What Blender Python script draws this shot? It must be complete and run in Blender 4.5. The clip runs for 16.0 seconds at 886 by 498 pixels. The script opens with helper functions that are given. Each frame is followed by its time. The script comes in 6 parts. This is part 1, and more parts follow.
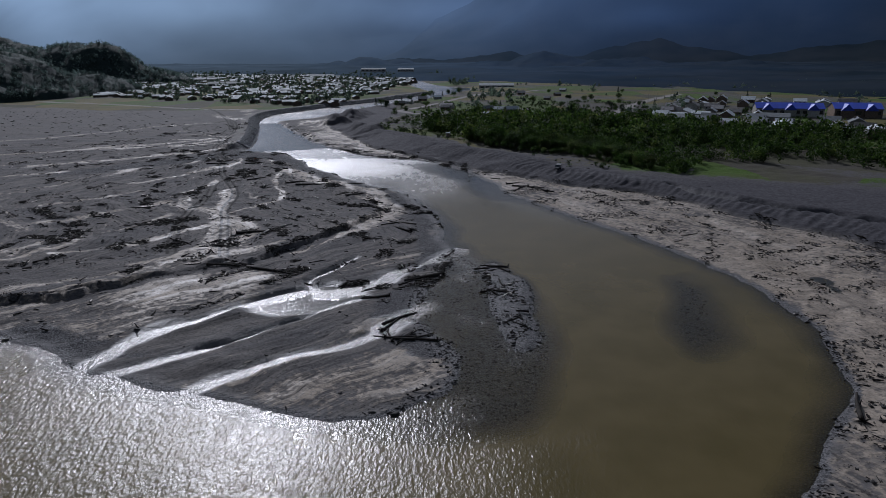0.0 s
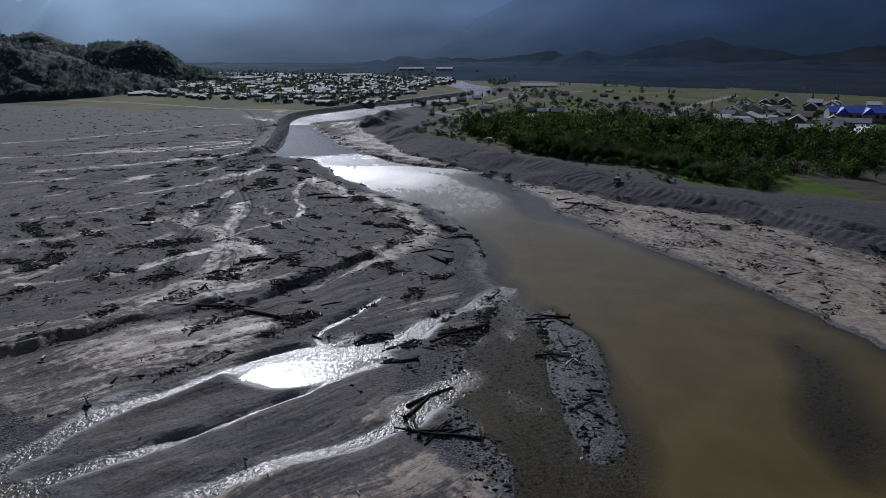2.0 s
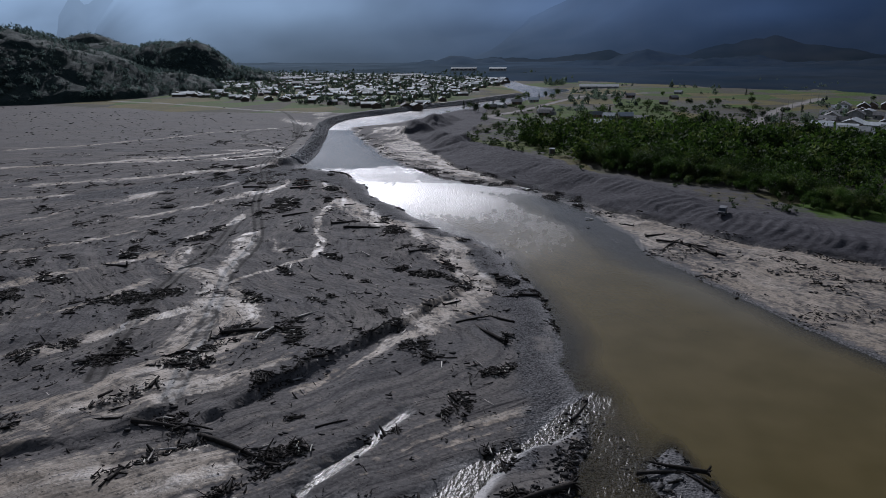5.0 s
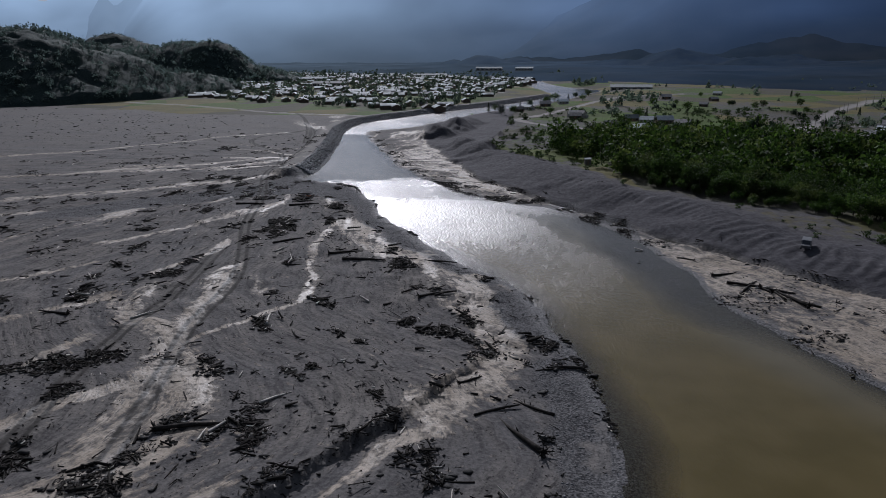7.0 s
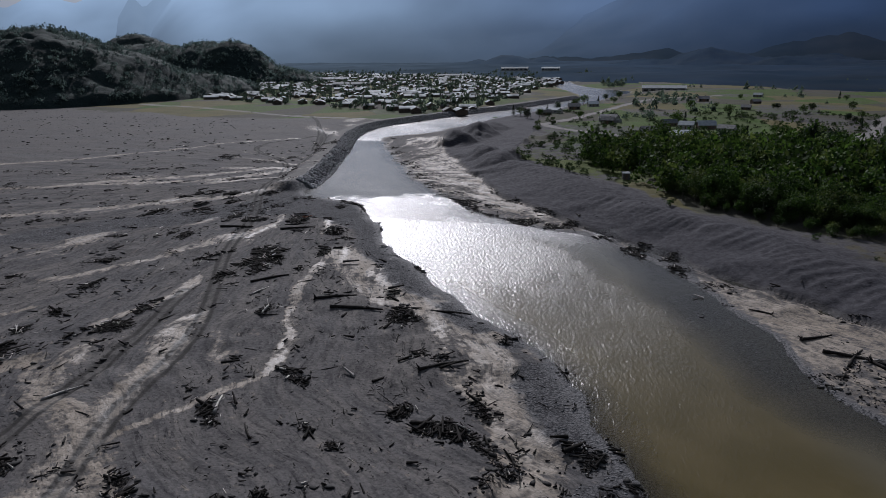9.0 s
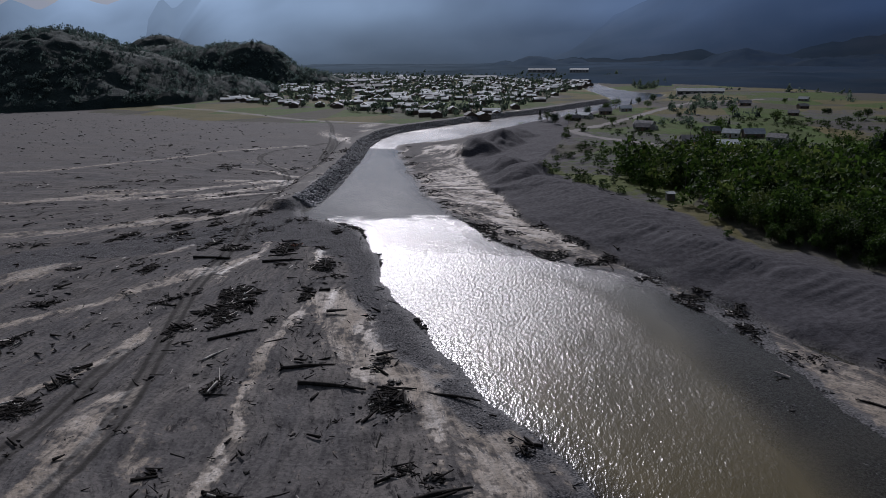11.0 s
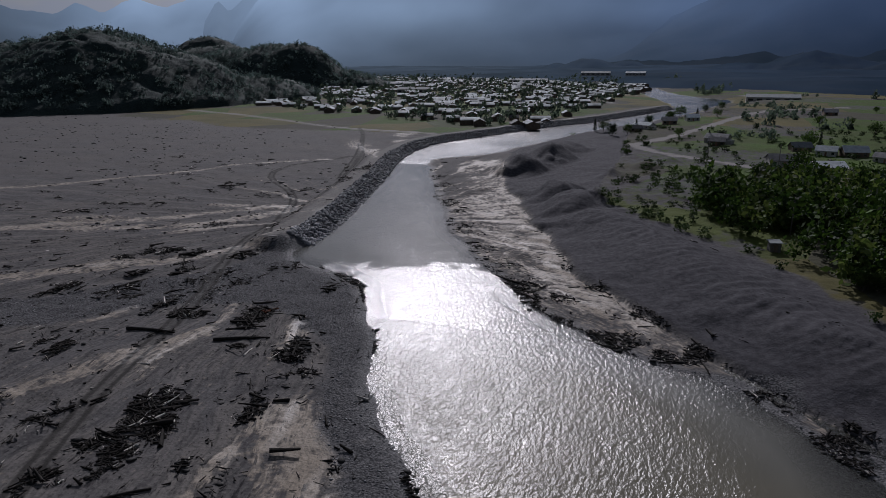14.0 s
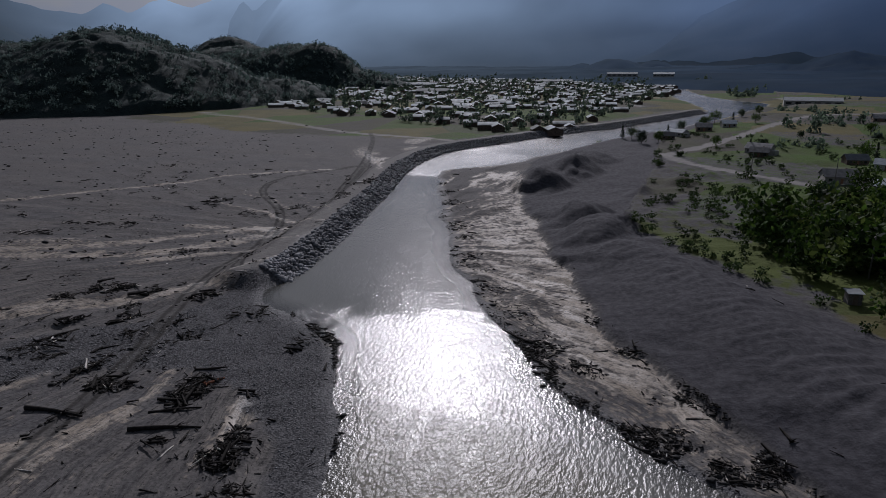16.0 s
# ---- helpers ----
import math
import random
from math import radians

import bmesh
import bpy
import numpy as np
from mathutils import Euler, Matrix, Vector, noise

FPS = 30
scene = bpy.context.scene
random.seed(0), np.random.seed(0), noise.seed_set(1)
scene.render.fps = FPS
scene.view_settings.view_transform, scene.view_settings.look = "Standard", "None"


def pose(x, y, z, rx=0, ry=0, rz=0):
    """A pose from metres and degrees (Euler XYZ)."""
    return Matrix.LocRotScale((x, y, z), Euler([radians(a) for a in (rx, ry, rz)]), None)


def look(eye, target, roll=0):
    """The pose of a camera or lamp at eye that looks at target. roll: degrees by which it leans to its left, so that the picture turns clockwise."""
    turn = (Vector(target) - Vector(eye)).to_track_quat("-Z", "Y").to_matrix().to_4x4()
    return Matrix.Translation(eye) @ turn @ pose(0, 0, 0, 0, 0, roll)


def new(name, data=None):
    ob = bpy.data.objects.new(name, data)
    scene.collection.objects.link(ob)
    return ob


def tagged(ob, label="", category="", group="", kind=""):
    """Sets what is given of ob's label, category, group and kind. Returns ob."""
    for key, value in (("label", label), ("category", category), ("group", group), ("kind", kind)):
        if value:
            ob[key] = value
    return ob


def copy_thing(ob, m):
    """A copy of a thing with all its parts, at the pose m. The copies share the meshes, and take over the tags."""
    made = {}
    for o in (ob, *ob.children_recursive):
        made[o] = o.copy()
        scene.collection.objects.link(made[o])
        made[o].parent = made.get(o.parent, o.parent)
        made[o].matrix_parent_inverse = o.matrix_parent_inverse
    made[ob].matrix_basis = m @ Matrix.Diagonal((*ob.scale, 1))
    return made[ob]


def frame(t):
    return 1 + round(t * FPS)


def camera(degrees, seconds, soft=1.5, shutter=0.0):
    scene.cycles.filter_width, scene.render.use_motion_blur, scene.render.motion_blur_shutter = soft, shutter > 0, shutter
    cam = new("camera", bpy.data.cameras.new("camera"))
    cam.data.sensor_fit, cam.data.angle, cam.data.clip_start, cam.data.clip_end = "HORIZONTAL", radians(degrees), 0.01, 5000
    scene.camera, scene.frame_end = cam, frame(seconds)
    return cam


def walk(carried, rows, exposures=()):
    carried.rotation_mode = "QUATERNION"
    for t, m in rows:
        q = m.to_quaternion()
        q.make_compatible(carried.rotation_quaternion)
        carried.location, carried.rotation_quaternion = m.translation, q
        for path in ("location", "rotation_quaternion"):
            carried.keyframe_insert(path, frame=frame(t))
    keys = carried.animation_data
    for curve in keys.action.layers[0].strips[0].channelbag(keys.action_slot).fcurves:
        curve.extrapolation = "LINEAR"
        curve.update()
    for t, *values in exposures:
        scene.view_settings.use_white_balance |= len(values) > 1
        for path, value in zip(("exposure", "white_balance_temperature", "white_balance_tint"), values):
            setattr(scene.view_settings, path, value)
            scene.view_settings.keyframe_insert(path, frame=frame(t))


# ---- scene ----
cam = camera(68.7, 16.0, soft=0.7)
METRES, EYE, TILT, LEAN, TURN = 235.6, 47.0, 0.48, 0.28, 0.0
ROWS = [
    (0.0, 0.0, 0.0, 0.0, 0.01, -17.23, -0.03),
    (0.5, -0.0005, 0.0319, -0.0015, 0.8, -17.27, -0.06),
    (1.0, -0.0023, 0.0668, -0.003, 1.66, -17.27, -0.1),
    (1.5, -0.0041, 0.096, -0.004, 2.42, -17.27, -0.1),
    (2.0, -0.0071, 0.1307, -0.0052, 3.31, -17.27, -0.1),
    (2.5, -0.0097, 0.1598, -0.0062, 4.09, -17.28, -0.1),
    (3.0, -0.0128, 0.1943, -0.0072, 5.0, -17.3, -0.07),
    (3.5, -0.0158, 0.226, -0.0085, 5.72, -17.29, -0.04),
    (4.0, -0.0187, 0.2577, -0.0098, 6.45, -17.28, 0.03),
    (6.5, -0.0347, 0.4151, -0.0147, 9.43, -17.27, 0.15),
    (7.0, -0.0379, 0.4488, -0.0155, 9.93, -17.28, 0.21),
    (7.5, -0.0407, 0.4772, -0.0157, 10.36, -17.29, 0.26),
    (8.0, -0.0441, 0.5109, -0.0162, 10.92, -17.29, 0.32),
    (8.5, -0.0471, 0.542, -0.0165, 11.53, -17.3, 0.36),
    (9.0, -0.0503, 0.5729, -0.0168, 12.08, -17.28, 0.37),
    (11.5, -0.0679, 0.7272, -0.0181, 14.96, -17.16, 0.39),
    (12.0, -0.0729, 0.7598, -0.0183, 15.61, -17.13, 0.38),
    (12.5, -0.0776, 0.7898, -0.0186, 16.44, -17.08, 0.37),
    (13.0, -0.0823, 0.8196, -0.0189, 17.31, -17.05, 0.35),
    (13.5, -0.087, 0.8492, -0.0193, 18.08, -17.01, 0.34),
    (14.0, -0.0921, 0.8783, -0.0193, 18.72, -16.99, 0.32),
    (14.5, -0.0966, 0.9071, -0.0192, 19.34, -16.97, 0.33),
    (15.0, -0.1017, 0.9377, -0.0189, 19.92, -16.98, 0.32),
    (15.5, -0.1057, 0.9634, -0.0187, 20.35, -16.98, 0.32),
    (16.0, -0.1108, 0.9929, -0.0181, 20.77, -16.98, 0.29),
]
EXPOSURES = [(0.0, -0.40, 5520, 15), (3.5, -0.20, 5600, 15), (8.5, -0.17, 5740, 15), (11.5, -0.36, 5800, 18), (13.0, -0.50, 5800, 18), (16.0, -0.57, 5790, 18)]
walk(cam, [(t, pose(0, 0, EYE, TILT, LEAN, TURN) @ pose(METRES * x, METRES * y, METRES * z, 90 + pitch, roll, yaw)) for t, x, y, z, yaw, pitch, roll in ROWS], EXPOSURES)

# ---- light ----
SUN_AZ, SUN_EL = radians(-19.5), radians(32.0)
world = bpy.data.worlds.new("sky")
scene.world = world
world.use_nodes = True
wn, wl = world.node_tree.nodes, world.node_tree.links
wn.clear()
w_out = wn.new("ShaderNodeOutputWorld")
w_bg = wn.new("ShaderNodeBackground")
w_sky = wn.new("ShaderNodeTexSky")
w_sky.sky_type, w_sky.sun_disc = "NISHITA", False
w_sky.sun_elevation, w_sky.sun_rotation = SUN_EL, SUN_AZ
w_sky.air_density, w_sky.dust_density = 1.2, 2.0
w_map = wn.new("ShaderNodeTexCoord")
w_stretch = wn.new("ShaderNodeMapping")
w_stretch.inputs["Scale"].default_value = (1, 1, 2.6)
w_noise = wn.new("ShaderNodeTexNoise")
w_noise.inputs["Scale"].default_value, w_noise.inputs["Detail"].default_value = 2.2, 6
w_ramp = wn.new("ShaderNodeValToRGB")
w_ramp.color_ramp.elements[0].position, w_ramp.color_ramp.elements[1].position = 0.24, 0.44
w_mix = wn.new("ShaderNodeMix")
w_mix.data_type = "RGBA"
w_dot = wn.new("ShaderNodeVectorMath")
w_dot.operation = "DOT_PRODUCT"
w_dot.inputs[1].default_value = (math.sin(SUN_AZ) * math.cos(SUN_EL), math.cos(SUN_AZ) * math.cos(SUN_EL), math.sin(SUN_EL))
w_pow = wn.new("ShaderNodeMath")
w_pow.operation, w_pow.use_clamp = "POWER", True
w_pow.inputs[1].default_value = 5.0
w_lit = wn.new("ShaderNodeMix")
w_lit.data_type = "RGBA"
w_lit.inputs["A"].default_value, w_lit.inputs["B"].default_value = (3.0, 3.5, 4.2, 1), (18.0, 18.4, 19.0, 1)
wl.new(w_map.outputs["Generated"], w_dot.inputs[0])
wl.new(w_dot.outputs["Value"], w_pow.inputs[0])
wl.new(w_pow.outputs[0], w_lit.inputs["Factor"])
wl.new(w_lit.outputs["Result"], w_mix.inputs["B"])
wl.new(w_map.outputs["Generated"], w_stretch.inputs["Vector"])
wl.new(w_stretch.outputs["Vector"], w_noise.inputs["Vector"])
wl.new(w_noise.outputs["Fac"], w_ramp.inputs["Fac"])
wl.new(w_ramp.outputs["Color"], w_mix.inputs["Factor"])
wl.new(w_sky.outputs["Color"], w_mix.inputs["A"])
wl.new(w_mix.outputs["Result"], w_bg.inputs["Color"])
wl.new(w_bg.outputs["Background"], w_out.inputs["Surface"])
w_bg.inputs["Strength"].default_value = 0.042

sun = new("sun", bpy.data.lights.new("sun", "SUN"))
sun.data.energy, sun.data.angle, sun.data.color = 4.6, radians(0.6), (1.0, 0.95, 0.88)
to_sun = Vector((math.sin(SUN_AZ) * math.cos(SUN_EL), math.cos(SUN_AZ) * math.cos(SUN_EL), math.sin(SUN_EL)))
sun.matrix_world = look(to_sun * 300, (0, 0, 0))


# ---- number tools ----
TABLES = {}


def value_noise(x, y, seed):
    if seed not in TABLES:
        TABLES[seed] = np.random.RandomState(seed).rand(256, 256).astype(np.float32).ravel()
    table = TABLES[seed]
    fx, fy = np.floor(x), np.floor(y)
    xi, yi = fx.astype(np.int32), fy.astype(np.int32)
    fx, fy = x - fx, y - fy
    fx, fy = fx * fx * (3 - 2 * fx), fy * fy * (3 - 2 * fy)
    x0, x1, y0, y1 = (xi & 255) << 8, ((xi + 1) & 255) << 8, yi & 255, (yi + 1) & 255
    a, b, c, d = table.take(x0 | y0), table.take(x1 | y0), table.take(x0 | y1), table.take(x1 | y1)
    low = a + (b - a) * fx
    return low + (c + (d - c) * fx - low) * fy


def fbm(x, y, size, octaves=4, seed=1):
    """Layered noise of about -1 to 1; size is the largest wave in metres."""
    total, weight, norm = 0.0, 1.0, 0.0
    c, s = math.cos(0.6), math.sin(0.6)
    x, y = (np.asarray(x) / size).astype(np.float32), (np.asarray(y) / size).astype(np.float32)
    for o in range(octaves):
        total = total + weight * (value_noise(x, y, seed * 17 + o) * 2 - 1)
        norm += weight
        weight *= 0.5
        x, y = (c * x - s * y) * 2.03, (s * x + c * y) * 2.03
    return total / norm * 1.4


def smooth(a, b, v):
    k = np.clip((v - a) / (b - a), 0, 1)
    return k * k * (3 - 2 * k)


def rounded(points, steps=4, closed=False):
    """A soft line through the points."""
    p = np.array(points, float)
    n = len(p)
    out = []
    for i in range(n if closed else n - 1):
        if closed:
            a, b, c, d = p[i - 1], p[i], p[(i + 1) % n], p[(i + 2) % n]
        else:
            a, b, c, d = p[max(i - 1, 0)], p[i], p[i + 1], p[min(i + 2, n - 1)]
        for k in range(steps):
            t = k / steps
            out.append(0.5 * (2 * b + (c - a) * t + (2 * a - 5 * b + 4 * c - d) * t * t + (3 * b - a - 3 * c + d) * t ** 3))
    if not closed:
        out.append(p[-1])
    return np.array(out)


def line_distance(x, y, line, closed=False, reach=40.0):
    """Distance to a line and the share of its length at the nearest place."""
    line = np.asarray(line, float)
    if closed:
        line = np.vstack([line, line[:1]])
    near = (x > line[:, 0].min() - reach) & (x < line[:, 0].max() + reach) & (y > line[:, 1].min() - reach) & (y < line[:, 1].max() + reach)
    if not near.all():
        far_d, far_s = np.full(x.shape, float(reach)), np.zeros(x.shape)
        if near.any():
            far_d[near], far_s[near] = line_distance(x[near], y[near], line, False, 1e9)
        return far_d, far_s
    best, along = np.full(x.shape, 1e18), np.zeros(x.shape)
    lengths = np.hypot(*(line[1:] - line[:-1]).T)
    start, whole = 0.0, lengths.sum()
    for (ax, ay), (bx, by), ln in zip(line[:-1], line[1:], lengths):
        dx, dy = bx - ax, by - ay
        t = np.clip(((x - ax) * dx + (y - ay) * dy) / max(ln * ln, 1e-9), 0, 1)
        d = (x - ax - t * dx) ** 2 + (y - ay - t * dy) ** 2
        closer = d < best
        best = np.where(closer, d, best)
        along = np.where(closer, (start + t * ln) / whole, along)
        start += ln
    return np.sqrt(best), along


def inside(x, y, ring):
    ring = np.asarray(ring, float)
    near = (x > ring[:, 0].min()) & (x < ring[:, 0].max()) & (y > ring[:, 1].min()) & (y < ring[:, 1].max())
    if not near.all():
        whole = np.zeros(x.shape, bool)
        if near.any():
            whole[near] = inside(x[near], y[near], ring)
        return whole
    hit = np.zeros(x.shape, bool)
    for (ax, ay), (bx, by) in zip(ring, np.roll(ring, -1, axis=0)):
        if ay != by:
            hit ^= ((ay > y) != (by > y)) & (x < (bx - ax) * (y - ay) / (by - ay) + ax)
    return hit


def ring_depth(x, y, ring, reach=40.0):
    """Distance into a closed ring; negative outside."""
    d, _ = line_distance(x, y, ring, True, reach)
    return np.where(inside(x, y, ring), d, -d)


# ---- the plan of the valley floor ----
LEFT_BANK = [(-900, 420), (-400, 215), (-200, 150), (-120, 122), (-77, 103), (-57, 92), (-42, 85.5), (-31, 83), (-24, 78.5), (-11, 76), (-4, 81), (2, 92),
             (-1, 100), (-4, 109), (-5, 118), (-3, 131), (1, 150), (-1, 176), (-3, 188), (-6, 200), (-10, 213), (-17, 230), (-30, 243),
             (-44, 260), (-56, 280), (-66, 299), (-77, 317), (-89, 325), (-104, 338), (-113, 382), (-123, 436), (-136, 489),
             (-136, 535), (-118, 575), (-97, 624), (-69, 673), (-37, 755), (-16, 818), (-26, 920), (-61, 1126), (-90, 1600)]
RIGHT_BANK = [(-78, 1600), (-30, 1130), (12, 985), (40, 938), (20, 860), (-5, 768), (-34, 676), (-55, 637), (-72, 590), (-88, 547), (-96, 520),
              (-106, 500), (-122, 479), (-105, 437), (-90, 404), (-75, 369), (-66, 353), (-55, 337), (-46, 323), (-36, 312), (-21, 301),
              (-8, 293), (4, 277), (15, 257), (20, 232), (29, 206), (43, 182), (51, 164), (59, 144), (64, 129), (66, 112),
              (64, 98), (59, 86), (53, 77), (45, 66), (33, 52), (12, 38), (-30, 30), (-100, 45), (-200, 75), (-400, 125), (-900, 260)]
RIVER = np.vstack([rounded(LEFT_BANK, 3), rounded(RIGHT_BANK, 3)])
ISLAND = rounded([(9, 143), (11.5, 146), (14.8, 136), (16.5, 126), (16, 114), (15, 104), (11.6, 100), (10.6, 113), (9.8, 126), (8.6, 136)], 3, True)
SHOAL_BAR = rounded([(-6, 73), (1, 70), (9, 71), (15, 79), (20, 98), (20, 121), (15, 136), (8, 148), (2, 150), (-3, 132), (-4, 116), (-2, 104), (1, 94), (-3, 84)], 2, True)
SHOAL_MID = rounded([(45, 131), (52, 135), (55, 122), (53, 109), (50, 99), (41, 93), (38, 103), (42, 118)], 2, True)
SHOAL_RIGHT = rounded([(6, 280), (16, 257), (20, 236), (24, 212), (14, 219), (8, 235), (0, 255), (-2, 272)], 2, True)
SHOAL_LEFT = rounded([(-2, 188), (3, 176), (3, 160), (1, 150), (-3, 160), (-5, 178), (-10, 205)], 2, True)
WET_RILLS = [([(-57, 90), (-51, 104), (-43, 113), (-35, 121), (-27, 126)], 1.7), ([(-52, 88), (-42, 97), (-34, 103), (-24, 114), (-17, 120)], 1.0),
             ([(-39, 83), (-32, 90), (-26, 95), (-18, 99), (-10, 105)], 1.3), ([(3, 154), (-9, 140), (-16, 129), (-24, 124)], 2.4),
             ([(-24, 125), (-29, 131), (-25, 140), (-21, 148)], 1.0), ([(-11, 106), (-6, 112), (-3, 118)], 2.2)]
POOL = rounded([(-39, 114), (-37, 119), (-34, 123), (-29, 128), (-24, 130), (-18.5, 128), (-15.5, 124), (-17, 119), (-23, 114.5), (-31, 112)], 3, True)
DITCHES = [([(81, 226), (87, 210), (104, 189), (122, 173), (160, 145), (300, 60)], 2.6, -0.10), ([(66, 203), (75, 180), (80, 156), (80.5, 131), (81, 118)], 2.4, 0.12), ([(80.5, 131), (81, 118), (82, 105), (79, 85), (66, 55)], 2.4, 0.0)]
SILT_LINES = [([(-59, 160), (-65, 180), (-69.5, 198), (-71.5, 212), (-76, 229)], 2.2), ([(-66, 191), (-60, 201), (-55, 210), (-58, 223), (-65, 246), (-67, 271)], 0.8),
              ([(-92, 170), (-87, 178), (-82, 192)], 0.9), ([(-80, 157), (-74, 168), (-68, 178)], 1.0), ([(-91, 222), (-87, 234), (-88, 248)], 1.0),
              ([(-130, 205), (-119, 212), (-108, 227)], 1.1), ([(-118, 240), (-107, 253), (-100, 269), (-93, 288)], 1.5), ([(-230, 308), (-181, 332), (-142, 350), (-124, 380)], 2.2),
              ([(-180, 282), (-141, 307), (-114, 336)], 2.4), ([(-176, 257), (-141, 277), (-124, 296)], 1.8), ([(-65, 271), (-52, 249), (-38, 244), (-27, 240)], 2.6),
              ([(-36, 248), (-25, 226), (-19.5, 209), (-16.5, 198), (-18.5, 187), (-23, 178)], 2.8), ([(-95, 150), (-80, 160), (-66, 178)], 0.6), ([(-260, 362), (-237, 378), (-205, 420), (-193, 443), (-164, 467)], 1.8), ([(-190, 330), (-159, 351), (-140, 370), (-127, 379)], 2.0), ([(-86, 480), (-72, 425), (-57, 385), (-48, 360), (-38, 345), (-28, 330), (-22, 312)], 3.0),
              ([(-19, 189), (-17.5, 199), (-15, 209), (-20, 216), (-26, 224)], 2.2), ([(-41, 240), (-48, 244), (-42, 256)], 2.2), ([(-20, 180), (-26, 168), (-36, 152)], 1.2), ([(-118, 180), (-100, 196), (-92, 208)], 1.4), ([(-72, 142), (-57, 150), (-50, 168)], 1.0)]
SCARPS = [([(-48, 138), (-43, 147), (-37, 160), (-32, 168), (-25, 181), (-22, 189), (-17, 198)], 1.15), ([(-110, 108), (-88, 118), (-72, 126), (-64, 132), (-55, 139), (-49, 146)], 1.1)]
SILT_FLATS = [rounded([(-67, 272), (-61, 274), (-49, 259), (-38, 248), (-30, 238), (-36, 233), (-45, 238), (-52, 250), (-61, 262)], 2, True),
              rounded([(-92, 495), (-64, 408), (-52, 370), (-42, 351), (-33, 334), (-26, 319), (-22, 310), (-34, 315), (-46, 333), (-60, 353), (-74, 388), (-88, 430), (-104, 470)], 2, True),
              rounded([(-90, 110), (-68, 125), (-48, 136), (-37, 132), (-37, 120), (-54, 106), (-60, 99), (-77, 104)], 2, True),
              rounded([(-30, 85), (-20, 90), (-8, 99), (0, 93), (-10, 79), (-23, 80)], 2, True)]
GRAVEL_FAN = rounded([(-109, 316), (-110, 342), (-89, 327), (-66, 301), (-55, 279), (-44, 262), (-50, 266), (-62, 278), (-74, 294), (-92, 303), (-112, 292), (-135, 268), (-160, 258), (-150, 280)], 2, True)
LEVEE = rounded([(-111, 341), (-114, 362), (-120, 388), (-130.5, 430), (-144, 482), (-146, 535), (-127, 583), (-105, 632), (-76, 684), (-44, 764), (-24, 815)], 4)
TOE = rounded([(-93, 512), (-80, 450), (-64, 406), (-51, 370), (-39, 341), (-25, 321), (-9, 299), (5, 285), (20, 266), (34, 248), (51, 230), (70, 216), (84, 194), (97, 172), (108, 155), (135, 120), (190, 60)], 3)
CREST = rounded([(-40, 384), (-27, 366), (-15, 345), (-4, 325), (5, 310), (18, 293), (30, 278), (44, 254), (62, 236), (78, 221), (91, 200), (104, 179), (116, 162), (145, 128), (200, 70)], 3)
TRACK = rounded([(-52, 146), (-57.5, 163), (-63.6, 182.8), (-66.3, 190.6), (-68.7, 199), (-69.5, 207), (-71, 216), (-74.2, 226.5), (-81, 242), (-91, 264), (-103, 300), (-118, 335), (-124, 366), (-128, 400), (-150, 470), (-175, 520)], 4)
TRACKS_BY = [rounded([(-114, 341), (-121, 354), (-130, 379), (-142, 397), (-163, 418), (-172, 440), (-167, 459), (-158, 478)], 4), rounded([(-138, 426), (-159, 485), (-191, 558), (-212, 596)], 4), rounded([(-66, 150), (-72, 166), (-78, 190), (-80, 214), (-86, 240)], 4)]
ROADS = [([(14, 477), (-9, 497), (-35, 531), (-30, 550), (-5, 610), (25, 695), (57, 763), (110, 800)], 2.5), ([(97, 440), (140, 522), (175, 596), (254, 720)], 4.0),
         ([(-420, 690), (-330, 655), (-240, 600), (-150, 575)], 2.2), ([(97, 440), (180, 400), (240, 372), (330, 330)], 3.0), ([(140, 520), (230, 480), (340, 440)], 3.0), ([(200, 405), (260, 520), (300, 640)], 3.0)]
HEDGE = [(-16, 394), (-6.5, 418.5), (4.5, 442)]
FOREST = [(-14, 410), (-6, 372), (8, 345), (22, 313), (36, 300), (56, 288), (74, 262), (90, 246), (102, 262), (116, 274), (142, 266), (169, 248), (230, 212), (330, 150),
          (420, 190), (300, 300), (226, 338), (186, 352), (151, 378), (127, 402), (96, 420), (60, 432), (25, 428)]


def flow_across(x, y):
    """A number that stays the same along the old flow lines of the flood."""
    fan = 95 * np.arctan2(x + 102, 375 - y)
    low = 0.66 * (x + 30) - 0.75 * (y - 150) + 25
    k = np.maximum(smooth(130, 215, y), smooth(16, 26, x))
    return fan * k + low * (1 - k)


